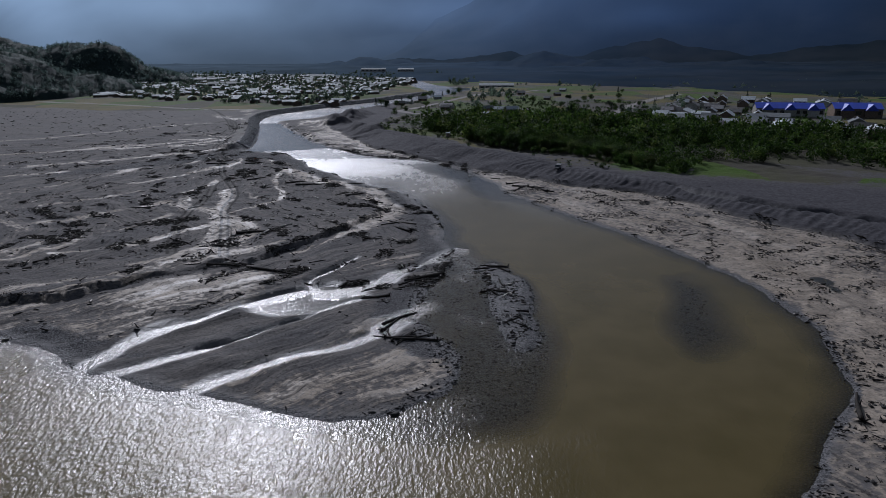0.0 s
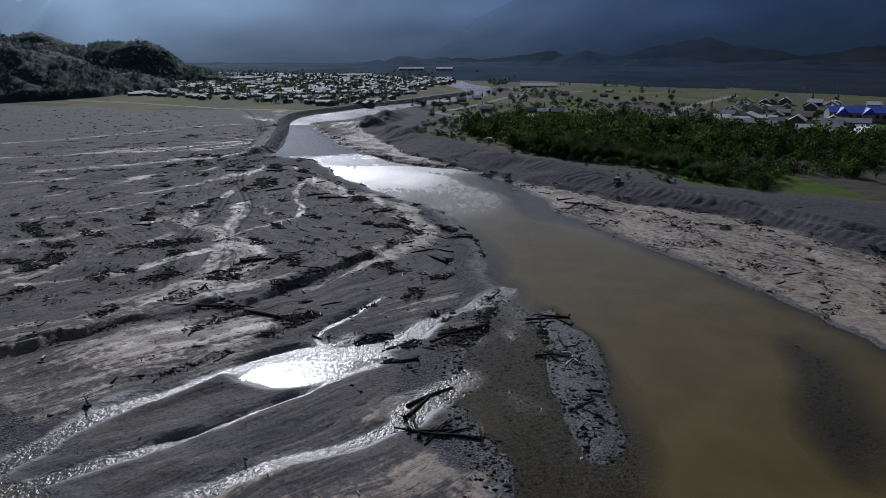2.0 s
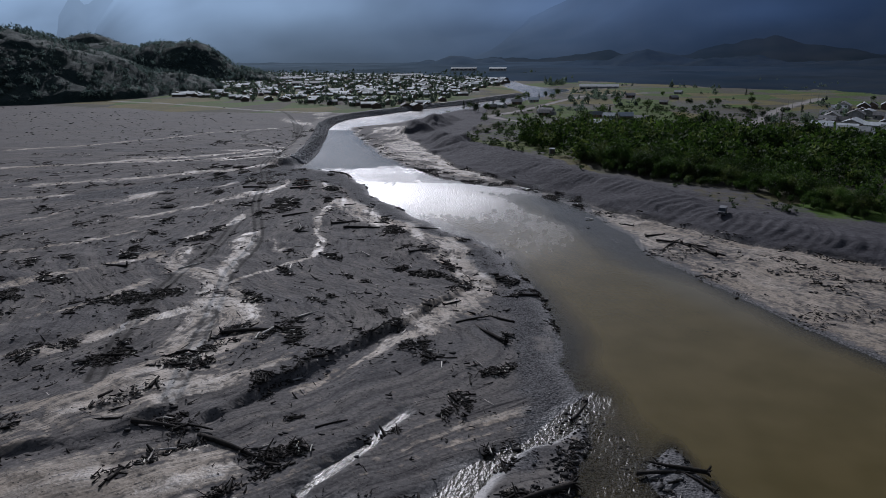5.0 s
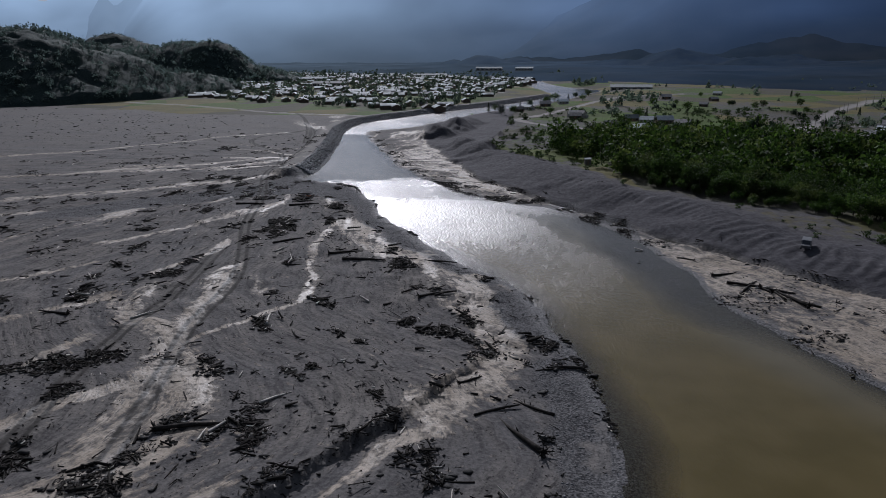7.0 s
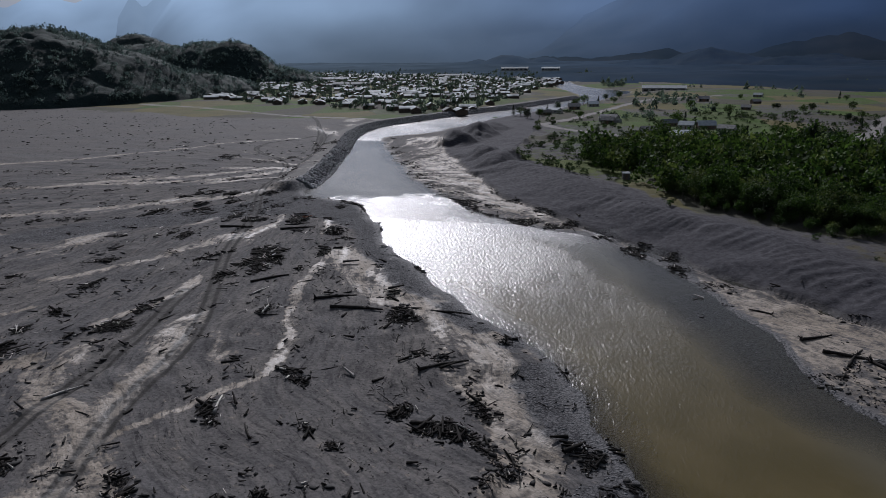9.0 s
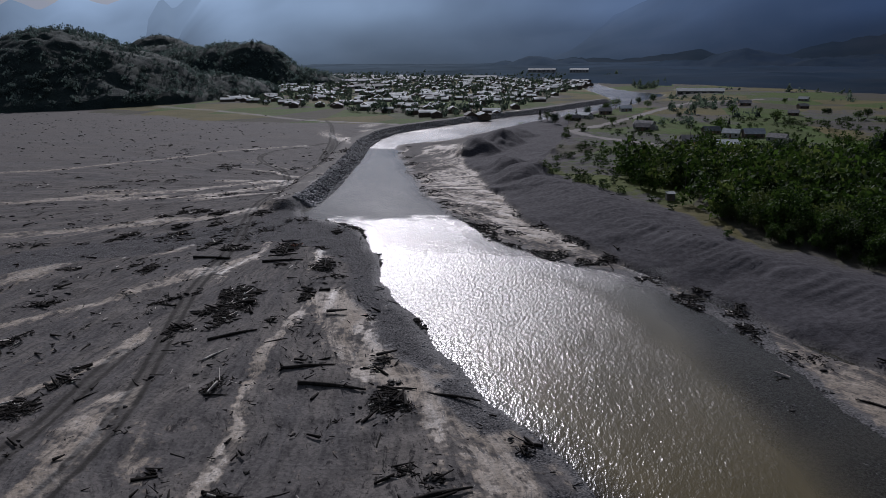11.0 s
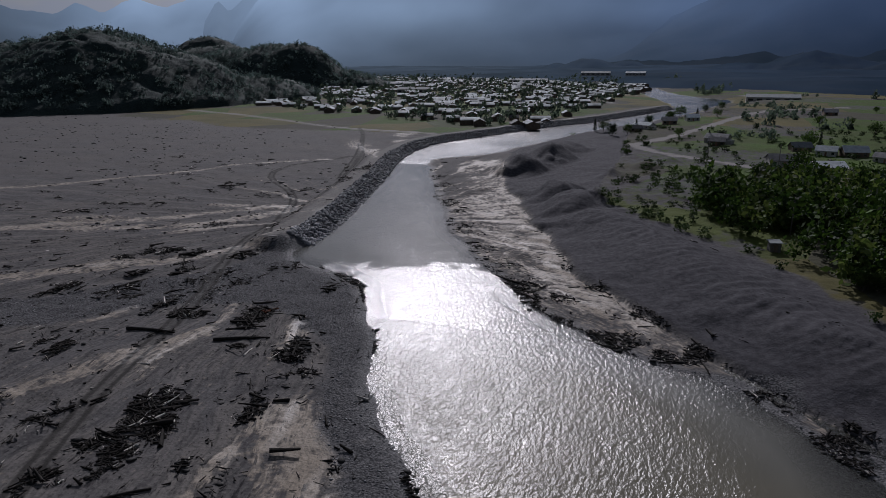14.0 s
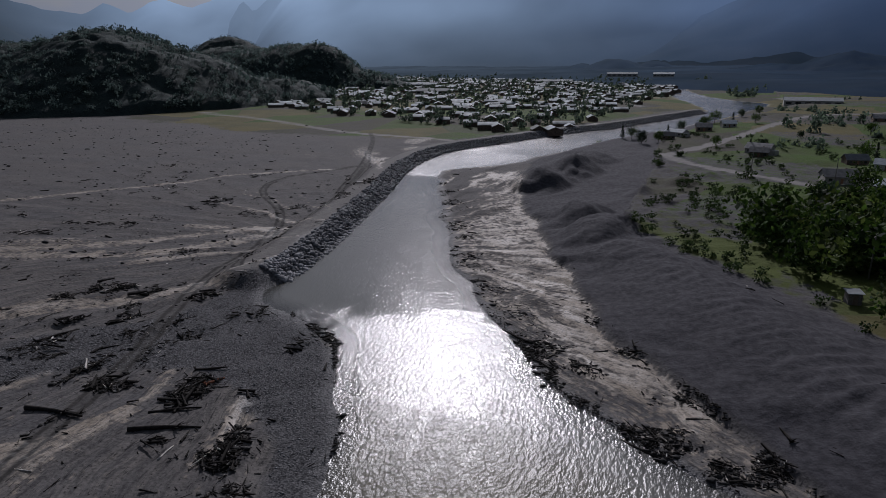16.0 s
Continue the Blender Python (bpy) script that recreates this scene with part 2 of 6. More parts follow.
def floor_maps(x, y):
    """Height of the ground and the cover of each kind, on arrays."""
    m = {}
    warp = 2.2 * fbm(x, y, 14, 3, 3)
    wx, wy = x + warp, y + 2.2 * fbm(x, y, 14, 3, 4)
    river = ring_depth(wx, wy, RIVER, 120.0)
    across = flow_across(wx, wy)
    along = np.hypot(x + 102, y - 375)
    streak = fbm(across * 6, along, 42, 4, 5)
    fine = fbm(across * 5, along, 12, 3, 6)
    toe_d, toe_s = line_distance(wx, wy, TOE)
    crest_d, crest_s = line_distance(wx, wy, CREST)
    levee_d, levee_s = line_distance(x + 0.3 * warp, y, LEVEE)
    right_ring = np.vstack([TOE, [(700, -200), (2500, 400), (2500, 4000), (60, 4000), (60, 900), (-60, 620)]])
    beyond = inside(wx, wy, right_ring)
    left_side = (x < -100) | (y < 340)

    # dry ground away from the water
    away = np.clip(-river, 0, 200)
    z = 0.12 + 0.75 * (1 - np.exp(-away / 14)) + 0.18 * fbm(x, y, 30, 4, 8) * smooth(0, 6, away)
    z += (0.26 * streak + 0.16 * fine) * smooth(1, 8, away)
    rough = smooth(-0.3, 0.5, fbm(x, y, 26, 3, 28)) * smooth(-240, -110, x)
    z += ((0.07 + 0.24 * rough) * fbm(x, y, 3.6, 3, 12) + (0.10 + 0.30 * rough) * fbm(across * 1.6, along, 9, 3, 29)) * smooth(0, 4, away)
    z = np.where(away > 3, np.maximum(z, 0.08), z)
    # the ground under the water
    depth = np.clip(river, 0, 40)
    z = np.where(river > 0, -1.9 * (1 - np.exp(-depth / 9)) - 0.02 + 0.06 * fbm(x, y, 5, 3, 9), z)
    for ring, top, soft in ((SHOAL_BAR, -0.15, 8), (SHOAL_MID, -0.10, 8), (SHOAL_RIGHT, -0.10, 9), (SHOAL_LEFT, -0.08, 5), (ISLAND, 0.5, 3)):
        d = ring_depth(wx, wy, ring)
        k = smooth(-soft, soft * 0.7, d)
        z = np.where(river > -2, np.maximum(z, z * (1 - k) + (top + 0.10 * fbm(x, y, 5, 4, 10)) * k), z)
    island = smooth(-1, 3, ring_depth(wx, wy, ISLAND))
    # rills that still carry water over the bar
    wet = np.zeros(x.shape)
    for line, width in WET_RILLS:
        d, _ = line_distance(wx * 0.6 + x * 0.4, wy * 0.6 + y * 0.4, rounded(line))
        width = width * (1 + 0.5 * fbm(x, y, 9, 2, 11))
        k = 1 - smooth(width * 0.5, width * 1.5, d)
        z = z * (1 - k) + np.minimum(z, -0.06) * k
        wet = np.maximum(wet, 0.7 * (1 - smooth(width, width * 1.6, d)))
    rill = wet.copy()
    d = ring_depth(wx, wy, POOL)
    k = smooth(-1.5, 1.5, d)
    z = z * (1 - k) + np.minimum(z, -0.10) * k
    wet = np.maximum(wet, 0.7 * smooth(-2, 0, d))

    # cut banks
    for line, height in SCARPS:
        line = rounded(line)
        bend = 1.5 * fbm(x, y, 9, 3, 35)
        d, s = line_distance(x + bend, y - bend, line)
        a, b = line[0], line[-1]
        k = np.clip((s * (len(line) - 1)).astype(int), 0, len(line) - 2)
        upper = (line[k + 1, 0] - line[k, 0]) * (y - bend - line[k, 1]) - (line[k + 1, 1] - line[k, 1]) * (x + bend - line[k, 0]) > 0
        ends = smooth(0, 0.1, s) * smooth(1, 0.9, s)
        z += ends * height * (0.55 + 0.6 * smooth(-0.4, 0.5, fbm(x, y, 14, 2, 36))) * np.where(upper, np.exp(-d / 8) * smooth(0, 0.4, d), -0.12 * np.exp(-d / 2))
    # the higher ground of the forest side and the bulldozed dyke before it
    behind = inside(wx, wy, np.vstack([CREST, [(700, -200), (2500, 400), (2500, 4000), (60, 4000), (60, 900), (-40, 620)]]))
    ramp = np.where(behind, 1.0, np.where(beyond, toe_d / (toe_d + crest_d + 1e-6), 0))
    keep = smooth(255, 300, y)
    dyke_on = smooth(0.0, 0.02, crest_s)
    z += np.where(behind, 1.0 + 1.2 * keep, (1.0 + 1.2 * keep) * smooth(0, 1, ramp))
    ribs = np.sin(crest_s * 900 + 5 * fbm(x, y, 14, 3, 14)) * (1 - smooth(4, 11, crest_d))
    swell = (1.1 + 0.9 * smooth(235, 275, y)) * (1 + 0.2 * fbm(x, y, 18, 3, 13))
    z += swell * dyke_on * np.where(behind, 1 - smooth(0.5, 11, crest_d), smooth(0, 1, ramp) ** 0.9) + 0.20 * ribs * np.where(beyond, 1, 0) * dyke_on
    z -= 0.75 * np.exp(-(toe_d / 1.0) ** 2) * smooth(0.15, 0.25, toe_s) * (0.6 + 0.6 * fine)
    z += np.where(beyond, 0.6 * smooth(0.0, 0.9, toe_d) * smooth(0.12, 0.2, toe_s), 0)
    for line, width, level in DITCHES:
        d, _ = line_distance(wx, wy, rounded(line))
        k = 1 - smooth(width * 0.7, width * 2.0, d)
        z = z * (1 - k) + (level + 0.03 * fine) * k
        wet = np.maximum(wet, (0.4 if level < 0.1 else 0.25) * (1 - smooth(width, width * 2.2, d)))
    # spoil heaps
    for cx, cy, r, h in ((-76, 462, 15, 6.5), (-70, 490, 17, 7.0), (-66, 520, 14, 4.0), (-47, 392, 11, 4.0), (-52, 412, 12, 4.6), (-40, 402, 8, 3.0), (-40, 450, 7, 2.2), (-28, 470, 7, 2.4), (-18, 486, 6, 1.8)):
        d = np.hypot(wx - cx, (wy - cy) * 0.75) * (1 + 0.25 * fbm(x, y, 9, 3, 15))
        z += h * (1 - smooth(0, r, d)) * (1 + 0.12 * fbm(x, y, 4, 3, 16))
    u, w = (x + 72.5) * 0.85 + (y - 281) * 0.53, (y - 281) * 0.85 - (x + 72.5) * 0.53
    z += 0.32 * np.abs(np.sin(w * 1.7 + 0.4 * u)) * smooth(5, 3, np.abs(u)) * smooth(7, 5, np.abs(w))
    # levee with a driving lane on top
    z = np.where(levee_d < 9.5, np.maximum(z, z * smooth(2.6, 9.5, levee_d) + 3.0 * (1 - smooth(2.6, 9.5, levee_d)) * (1 + 0.04 * fbm(x, y, 5, 3, 17))), z)
    # wheel ruts
    track_d, track_s = line_distance(x, y, TRACK)
    for line in TRACKS_BY:
        d, _ = line_distance(x, y, line)
        track_d = np.minimum(track_d, d)
    z -= 0.10 * (1 - smooth(0.8, 2.0, track_d))
    # the village ground lies a little higher
    town = smooth(560, 700, y + 0.25 * x)
    z += np.where(river < -10, 1.2 * town * smooth(10, 40, -river), 0)
    z -= 0.25 * smooth(900, 3000, np.hypot(x, y))

    silt = np.zeros(x.shape)
    for line, width in SILT_LINES:
        d, _ = line_distance(wx * 0.7 + x * 0.3, wy * 0.7 + y * 0.3, rounded(line))
        width = width * (1.2 + 0.7 * fbm(x, y, 11, 3, 18))
        silt = np.maximum(silt, (1 - smooth(width * 0.5, width * 1.5, d)) * (0.75 + 0.35 * fbm(x, y, 3, 3, 19)))
    for ring in SILT_FLATS:
        silt = np.maximum(silt, 0.85 * smooth(-3, 3, ring_depth(wx, wy, ring)) * (0.74 + 0.6 * fine + 0.45 * fbm(x, y, 7, 3, 41)))
    silt = np.maximum(silt, smooth(0.28, 0.8, streak + 0.25 * fine) * 0.85 * smooth(-260, -120, x))
    gravel = smooth(-3, 3, ring_depth(wx, wy, GRAVEL_FAN))
    bar_edge = (1 - smooth(4, 11, away)) * np.where((y > 95) & (y < 300) & (x < 12), 1, 0)
    gravel = np.maximum(gravel, bar_edge * smooth(-0.4, 0.3, fbm(x, y, 9, 3, 20) + 0.3))
    gravel = np.maximum(gravel, np.where(river > -1, 1.0, 0))
    strip = np.where(~beyond & (x > -125 + 0.0 * x) & ~(inside(x, y, np.vstack([LEFT_BANK, [(-2500, 1600), (-2500, 420)]]))) & (river < 0.5), 1.0, 0)
    strip_silt = strip * (0.48 + 0.22 * smooth(280, 240, y) + 0.35 * fbm(across * 3, along, 22, 4, 21)) * smooth(440, 400, y - 0.5 * x - 40) * smooth(0, 3, away)
    silt = np.maximum(silt, np.clip(strip_silt, 0, 1))
    silt = np.maximum(silt, island * 0.6 * (0.6 + fbm(x, y, 5, 3, 22)))
    on_bar = smooth(-150, -115, x) * smooth(345, 320, y) * np.where(beyond, 0, 1)
    silt = silt + 0.06 * on_bar * (0.7 + 0.6 * fbm(across * 2, along, 18, 3, 37))
    silt *= 1 - 0.85 * np.where(gravel > 0.5, smooth(0.5, 1, gravel), 0) * (1 - island)
    sand_side = np.where(beyond, smooth(0, 5, crest_d), 0)
    meadow = np.where(behind, smooth(9, 17, crest_d + 3 * fbm(x, y, 12, 3, 27)), 0) * smooth(275, 305, y + 0.5 * x)
    bare = smooth(-0.15, 0.35, fbm(x, y, 42, 5, 23) + 0.35 * np.exp(-((x + 20) ** 2 + (y - 470) ** 2) / 3600))
    left_grass = smooth(-12, 14, y - (560 - 0.42 * (x + 263)) + 14 * fbm(x, y, 40, 3, 24)) * smooth(4, 30, levee_d) * np.where(river < 0, 1, 0) * np.where(~beyond, 1, 0) * smooth(560, 590, y)
    grass = np.clip(np.maximum(meadow * (1 - 0.6 * bare), left_grass * (0.95 - 0.5 * bare * smooth(650, 560, y))), 0, 1)
    road = 0.45 * (1 - smooth(2.2, 3.6, levee_d))
    for line, width in ROADS:
        d, _ = line_distance(x, y, rounded(line))
        road = np.maximum(road, 1 - smooth(width * 0.8, width * 1.4, d + 1.0 * fbm(x, y, 8, 2, 25)))
    grass = np.where(inside(x, y, np.array(FOREST, float)), 1.0, grass)
    grass *= 1 - road
    silt = np.where(beyond, silt * 0.15, silt)
    shore = np.where(river < 0, 1 - smooth(0.5, 4.5, away), 1)
    m.update(z=z, river=river, silt=np.clip(silt, 0, 1.1), gravel=np.clip(gravel, 0, 1), grass=grass, road=np.clip(road, 0, 1),
             wet=np.clip(np.maximum(wet, 0.35 * shore), 0, 1), streak=streak, fine=fine, beyond=beyond, crest=crest_d, strip=strip, rill=rill, levee=levee_d, away=away, along=along, across=across, track=track_d, spoil=np.where(beyond, smooth(0.3, 1.5, toe_d), 0.0) * (1 - grass), flow=np.where(beyond, np.exp(-toe_d / 1.5), 1.0) * smooth(-420, -150, x) * smooth(430, 330, y - 0.6 * np.maximum(x + 90, 0)))
    return m


def height_at(x, y):
    """Height of the built ground at places, from its grid."""
    x, y = np.atleast_1d(np.asarray(x, float)), np.atleast_1d(np.asarray(y, float))
    i = np.clip(np.searchsorted(GRID_X, x) - 1, 0, len(GRID_X) - 2)
    j = np.clip(np.searchsorted(GRID_Y, y) - 1, 0, len(GRID_Y) - 2)
    u, v = (x - GRID_X[i]) / (GRID_X[i + 1] - GRID_X[i]), (y - GRID_Y[j]) / (GRID_Y[j + 1] - GRID_Y[j])
    return (GRID_Z[j, i] * (1 - u) + GRID_Z[j, i + 1] * u) * (1 - v) + (GRID_Z[j + 1, i] * (1 - u) + GRID_Z[j + 1, i + 1] * u) * v


# ---- materials ----
def material(name):
    mat = bpy.data.materials.new(name)
    mat.use_nodes = True
    nt = mat.node_tree
    return mat, nt, nt.nodes["Principled BSDF"]


def node(nt, kind, **values):
    n = nt.nodes.new(kind)
    for key, value in values.items():
        n.inputs[key.replace("_", " ")].default_value = value
    return n


def mixed(nt, factor, a, b):
    """A colour mix; each of factor, a and b is a socket or a value."""
    n = nt.nodes.new("ShaderNodeMix")
    n.data_type = "RGBA"
    for key, value in (("Factor", factor), ("A", a), ("B", b)):
        if isinstance(value, bpy.types.NodeSocket):
            nt.links.new(value, n.inputs[key])
        else:
            n.inputs[key].default_value = value if key == "Factor" else (*value, 1)
    return n.outputs["Result"]


def maths(nt, operation, a, b=0.0, clamp=False):
    n = nt.nodes.new("ShaderNodeMath")
    n.operation, n.use_clamp = operation, clamp
    for i, value in enumerate((a, b)):
        if isinstance(value, bpy.types.NodeSocket):
            nt.links.new(value, n.inputs[i])
        else:
            n.inputs[i].default_value = value
    return n.outputs[0]


def ranged(nt, value, a, b, c=0.0, d=1.0):
    n = nt.nodes.new("ShaderNodeMapRange")
    nt.links.new(value, n.inputs["Value"])
    for key, v in (("From Min", a), ("From Max", b), ("To Min", c), ("To Max", d)):
        n.inputs[key].default_value = v
    return n.outputs["Result"]


def grain(nt, scale, detail=4.0, stretch=None, turn=0.0):
    tc = nt.nodes.new("ShaderNodeTexCoord")
    n = node(nt, "ShaderNodeTexNoise", Scale=scale, Detail=detail)
    if stretch:
        mp = nt.nodes.new("ShaderNodeMapping")
        mp.inputs["Scale"].default_value = stretch
        mp.inputs["Rotation"].default_value = (0, 0, turn)
        nt.links.new(tc.outputs["Object"], mp.inputs["Vector"])
        nt.links.new(mp.outputs["Vector"], n.inputs["Vector"])
    else:
        nt.links.new(tc.outputs["Object"], n.inputs["Vector"])
    return n.outputs["Fac"]


def attribute(nt, name):
    n = nt.nodes.new("ShaderNodeAttribute")
    n.attribute_name = name
    return n.outputs["Fac"]


def bumped(nt, bsdf, height, strength, distance):
    b = node(nt, "ShaderNodeBump", Strength=strength, Distance=distance)
    nt.links.new(height, b.inputs["Height"])
    nt.links.new(b.outputs["Normal"], bsdf.inputs["Normal"])
    return b


def ground_material():
    mat, nt, bsdf = material("volcanic_sand_silt_and_turf")
    fine, mid, wide = grain(nt, 3.0, 5), grain(nt, 0.35, 5), grain(nt, 0.045, 4)
    silt, gravel, grass, road, wet = (attribute(nt, k) for k in ("silt", "gravel", "grass", "road", "wet"))
    sand = mixed(nt, ranged(nt, mid, 0.3, 0.7), (0.070, 0.067, 0.068), (0.092, 0.088, 0.088))
    sand = mixed(nt, ranged(nt, wide, 0.35, 0.65, 0, 0.5), sand, (0.096, 0.087, 0.080))
    silt_c = mixed(nt, ranged(nt, mid, 0.3, 0.7), (0.158, 0.131, 0.102), (0.285, 0.236, 0.182))
    crumb = grain(nt, 0.9, 8)
    comb = nt.nodes.new("ShaderNodeCombineXYZ")
    nt.links.new(attribute(nt, "across"), comb.inputs[0])
    nt.links.new(maths(nt, "MULTIPLY", attribute(nt, "along"), 0.13), comb.inputs[1])
    brush = []
    for size in (0.35, 1.5, 4.5):
        n = node(nt, "ShaderNodeTexNoise", Scale=size, Detail=6.0)
        nt.links.new(comb.outputs[0], n.inputs["Vector"])
        brush.append(maths(nt, "ADD", maths(nt, "MULTIPLY", maths(nt, "SUBTRACT", n.outputs["Fac"], 0.5), attribute(nt, "flow")), 0.5))
    silt_f = maths(nt, "ADD", silt, maths(nt, "ADD", maths(nt, "ADD", ranged(nt, crumb, 0.3, 0.7, -0.42, 0.42), ranged(nt, brush[2], 0.3, 0.7, -0.10, 0.10)), ranged(nt, brush[1], 0.3, 0.7, -0.26, 0.26)))
    silt_f = ranged(nt, silt_f, 0.36, 0.84, 0.0, 0.95)
    sand = mixed(nt, ranged(nt, brush[0], 0.46, 0.62, 0, 0.75), sand, mixed(nt, 0.6, sand, (0.150, 0.136, 0.122)))
    sand = mixed(nt, ranged(nt, brush[1], 0.38, 0.52, 0.75, 0), sand, mixed(nt, 0.6, sand, (0.026, 0.025, 0.027)))
    silt_c = mixed(nt, ranged(nt, brush[2], 0.35, 0.65), mixed(nt, 0.55, silt_c, (0.115, 0.096, 0.076)), silt_c)
    col = mixed(nt, silt_f, sand, silt_c)
    gritty = grain(nt, 2.2, 6)
    col = mixed(nt, ranged(nt, gritty, 0.34, 0.48, 0.45, 0.0), col, (0.022, 0.021, 0.021))
    col = mixed(nt, ranged(nt, gritty, 0.56, 0.68, 0.0, 0.22), col, (0.19, 0.175, 0.160))
    dug = mixed(nt, ranged(nt, crumb, 0.35, 0.65), (0.031, 0.030, 0.034), (0.056, 0.054, 0.060))
    col = mixed(nt, attribute(nt, "spoil"), col, mixed(nt, 0.92, col, dug))
    vor = node(nt, "ShaderNodeTexVoronoi", Scale=3.6)
    tc = nt.nodes.new("ShaderNodeTexCoord")
    nt.links.new(tc.outputs["Object"], vor.inputs["Vector"])
    speck = grain(nt, 3.2, 5)
    pebble = mixed(nt, ranged(nt, speck, 0.42, 0.58), (0.020, 0.020, 0.022), (0.105, 0.102, 0.104))
    pebble = mixed(nt, 0.3, pebble, mixed(nt, vor.outputs["Color"], (0.020, 0.020, 0.022), (0.115, 0.112, 0.112)))
    col = mixed(nt, ranged(nt, maths(nt, "ADD", gravel, ranged(nt, mid, 0.3, 0.7, -0.2, 0.2)), 0.3, 0.7), col, pebble)
    bits = node(nt, "ShaderNodeTexVoronoi", Scale=1.9)
    nt.links.new(tc.outputs["Object"], bits.inputs["Vector"])
    bit_c = nt.nodes.new("ShaderNodeSeparateColor")
    nt.links.new(bits.outputs["Color"], bit_c.inputs[0])
    litter = maths(nt, "MULTIPLY", ranged(nt, bits.outputs["Distance"], 0.16, 0.24, 1.0, 0.0), ranged(nt, maths(nt, "ADD", bit_c.outputs[0], ranged(nt, brush[0], 0.3, 0.7, -0.35, 0.35)), 0.74, 0.84))
    litter = maths(nt, "MULTIPLY", litter, attribute(nt, "flow"))
    col = mixed(nt, maths(nt, "MULTIPLY", litter, 0.85), col, (0.013, 0.012, 0.012))
    for size, low_, high_, weight in ((1.6, 0.565, 0.61, 0.85), (5.0, 0.57, 0.63, 0.7)):
        chaff = node(nt, "ShaderNodeTexNoise", Scale=size, Detail=7.0, Roughness=0.68)
        nt.links.new(comb.outputs[0], chaff.inputs["Vector"])
        chaff = maths(nt, "MULTIPLY", ranged(nt, chaff.outputs["Fac"], low_, high_), ranged(nt, maths(nt, "ADD", crumb, maths(nt, "MULTIPLY", wide, 0.6)), 0.74, 0.88))
        chaff = maths(nt, "MULTIPLY", chaff, maths(nt, "MULTIPLY", attribute(nt, "flow"), weight))
        col = mixed(nt, chaff, col, (0.016, 0.015, 0.016))
    turf = mixed(nt, ranged(nt, fine, 0.3, 0.7), (0.021, 0.041, 0.006), (0.060, 0.098, 0.015))
    cells = node(nt, "ShaderNodeTexVoronoi", Scale=0.017)
    nt.links.new(tc.outputs["Object"], cells.inputs["Vector"])
    plot = nt.nodes.new("ShaderNodeSeparateColor")
    nt.links.new(cells.outputs["Color"], plot.inputs[0])
    turf = mixed(nt, ranged(nt, plot.outputs[0], 0.55, 0.6), turf, (0.088, 0.076, 0.030))
    turf = mixed(nt, ranged(nt, plot.outputs[1], 0.60, 0.65), turf, (0.050, 0.046, 0.038))
    turf = mixed(nt, ranged(nt, wide, 0.40, 0.6, 0, 0.5), turf, (0.048, 0.050, 0.022))
    col = mixed(nt, ranged(nt, maths(nt, "ADD", grass, ranged(nt, mid, 0.3, 0.7, -0.25, 0.25)), 0.3, 0.65), col, turf)
    col = mixed(nt, maths(nt, "MULTIPLY", road, 0.7), col, mixed(nt, fine, (0.17, 0.16, 0.15), (0.26, 0.245, 0.225)))
    rut = maths(nt, "ABSOLUTE", maths(nt, "SUBTRACT", maths(nt, "ADD", attribute(nt, "track"), ranged(nt, crumb, 0.3, 0.7, -0.12, 0.12)), 0.95))
    rut = maths(nt, "MULTIPLY", ranged(nt, rut, 0.22, 0.55, 0.95, 0.0), ranged(nt, mid, 0.3, 0.5, 0.6, 1.0))
    lane = ranged(nt, attribute(nt, "track"), 1.3, 2.0, 0.45, 0.0)
    col = mixed(nt, lane, col, (0.062, 0.057, 0.052))
    col = mixed(nt, rut, col, (0.030, 0.028, 0.026))
    damp = ranged(nt, wet, 0.2, 1.0, 0, 0.55)
    col = mixed(nt, damp, col, mixed(nt, 0.5, col, (0.03, 0.028, 0.026)))
    nt.links.new(col, bsdf.inputs["Base Color"])
    shine = maths(nt, "MAXIMUM", wet, maths(nt, "MULTIPLY", silt_f, ranged(nt, brush[0], 0.35, 0.65, 0.3, 0.65)))
    nt.links.new(ranged(nt, shine, 0.1, 0.9, 0.92, 0.40), bsdf.inputs["Roughness"])
    lumps = maths(nt, "ADD", maths(nt, "MULTIPLY", fine, 0.35), maths(nt, "ADD", crumb, maths(nt, "MULTIPLY", brush[1], 0.5)))
    nt.links.new(ranged(nt, shine, 0.1, 0.9, 0.06, 0.5), bsdf.inputs["Specular IOR Level"])
    high = maths(nt, "ADD", lumps, maths(nt, "MULTIPLY", maths(nt, "MULTIPLY", vor.outputs["Distance"], -0.6), gravel))
    bumped(nt, bsdf, high, 0.9, 0.20)
    return mat


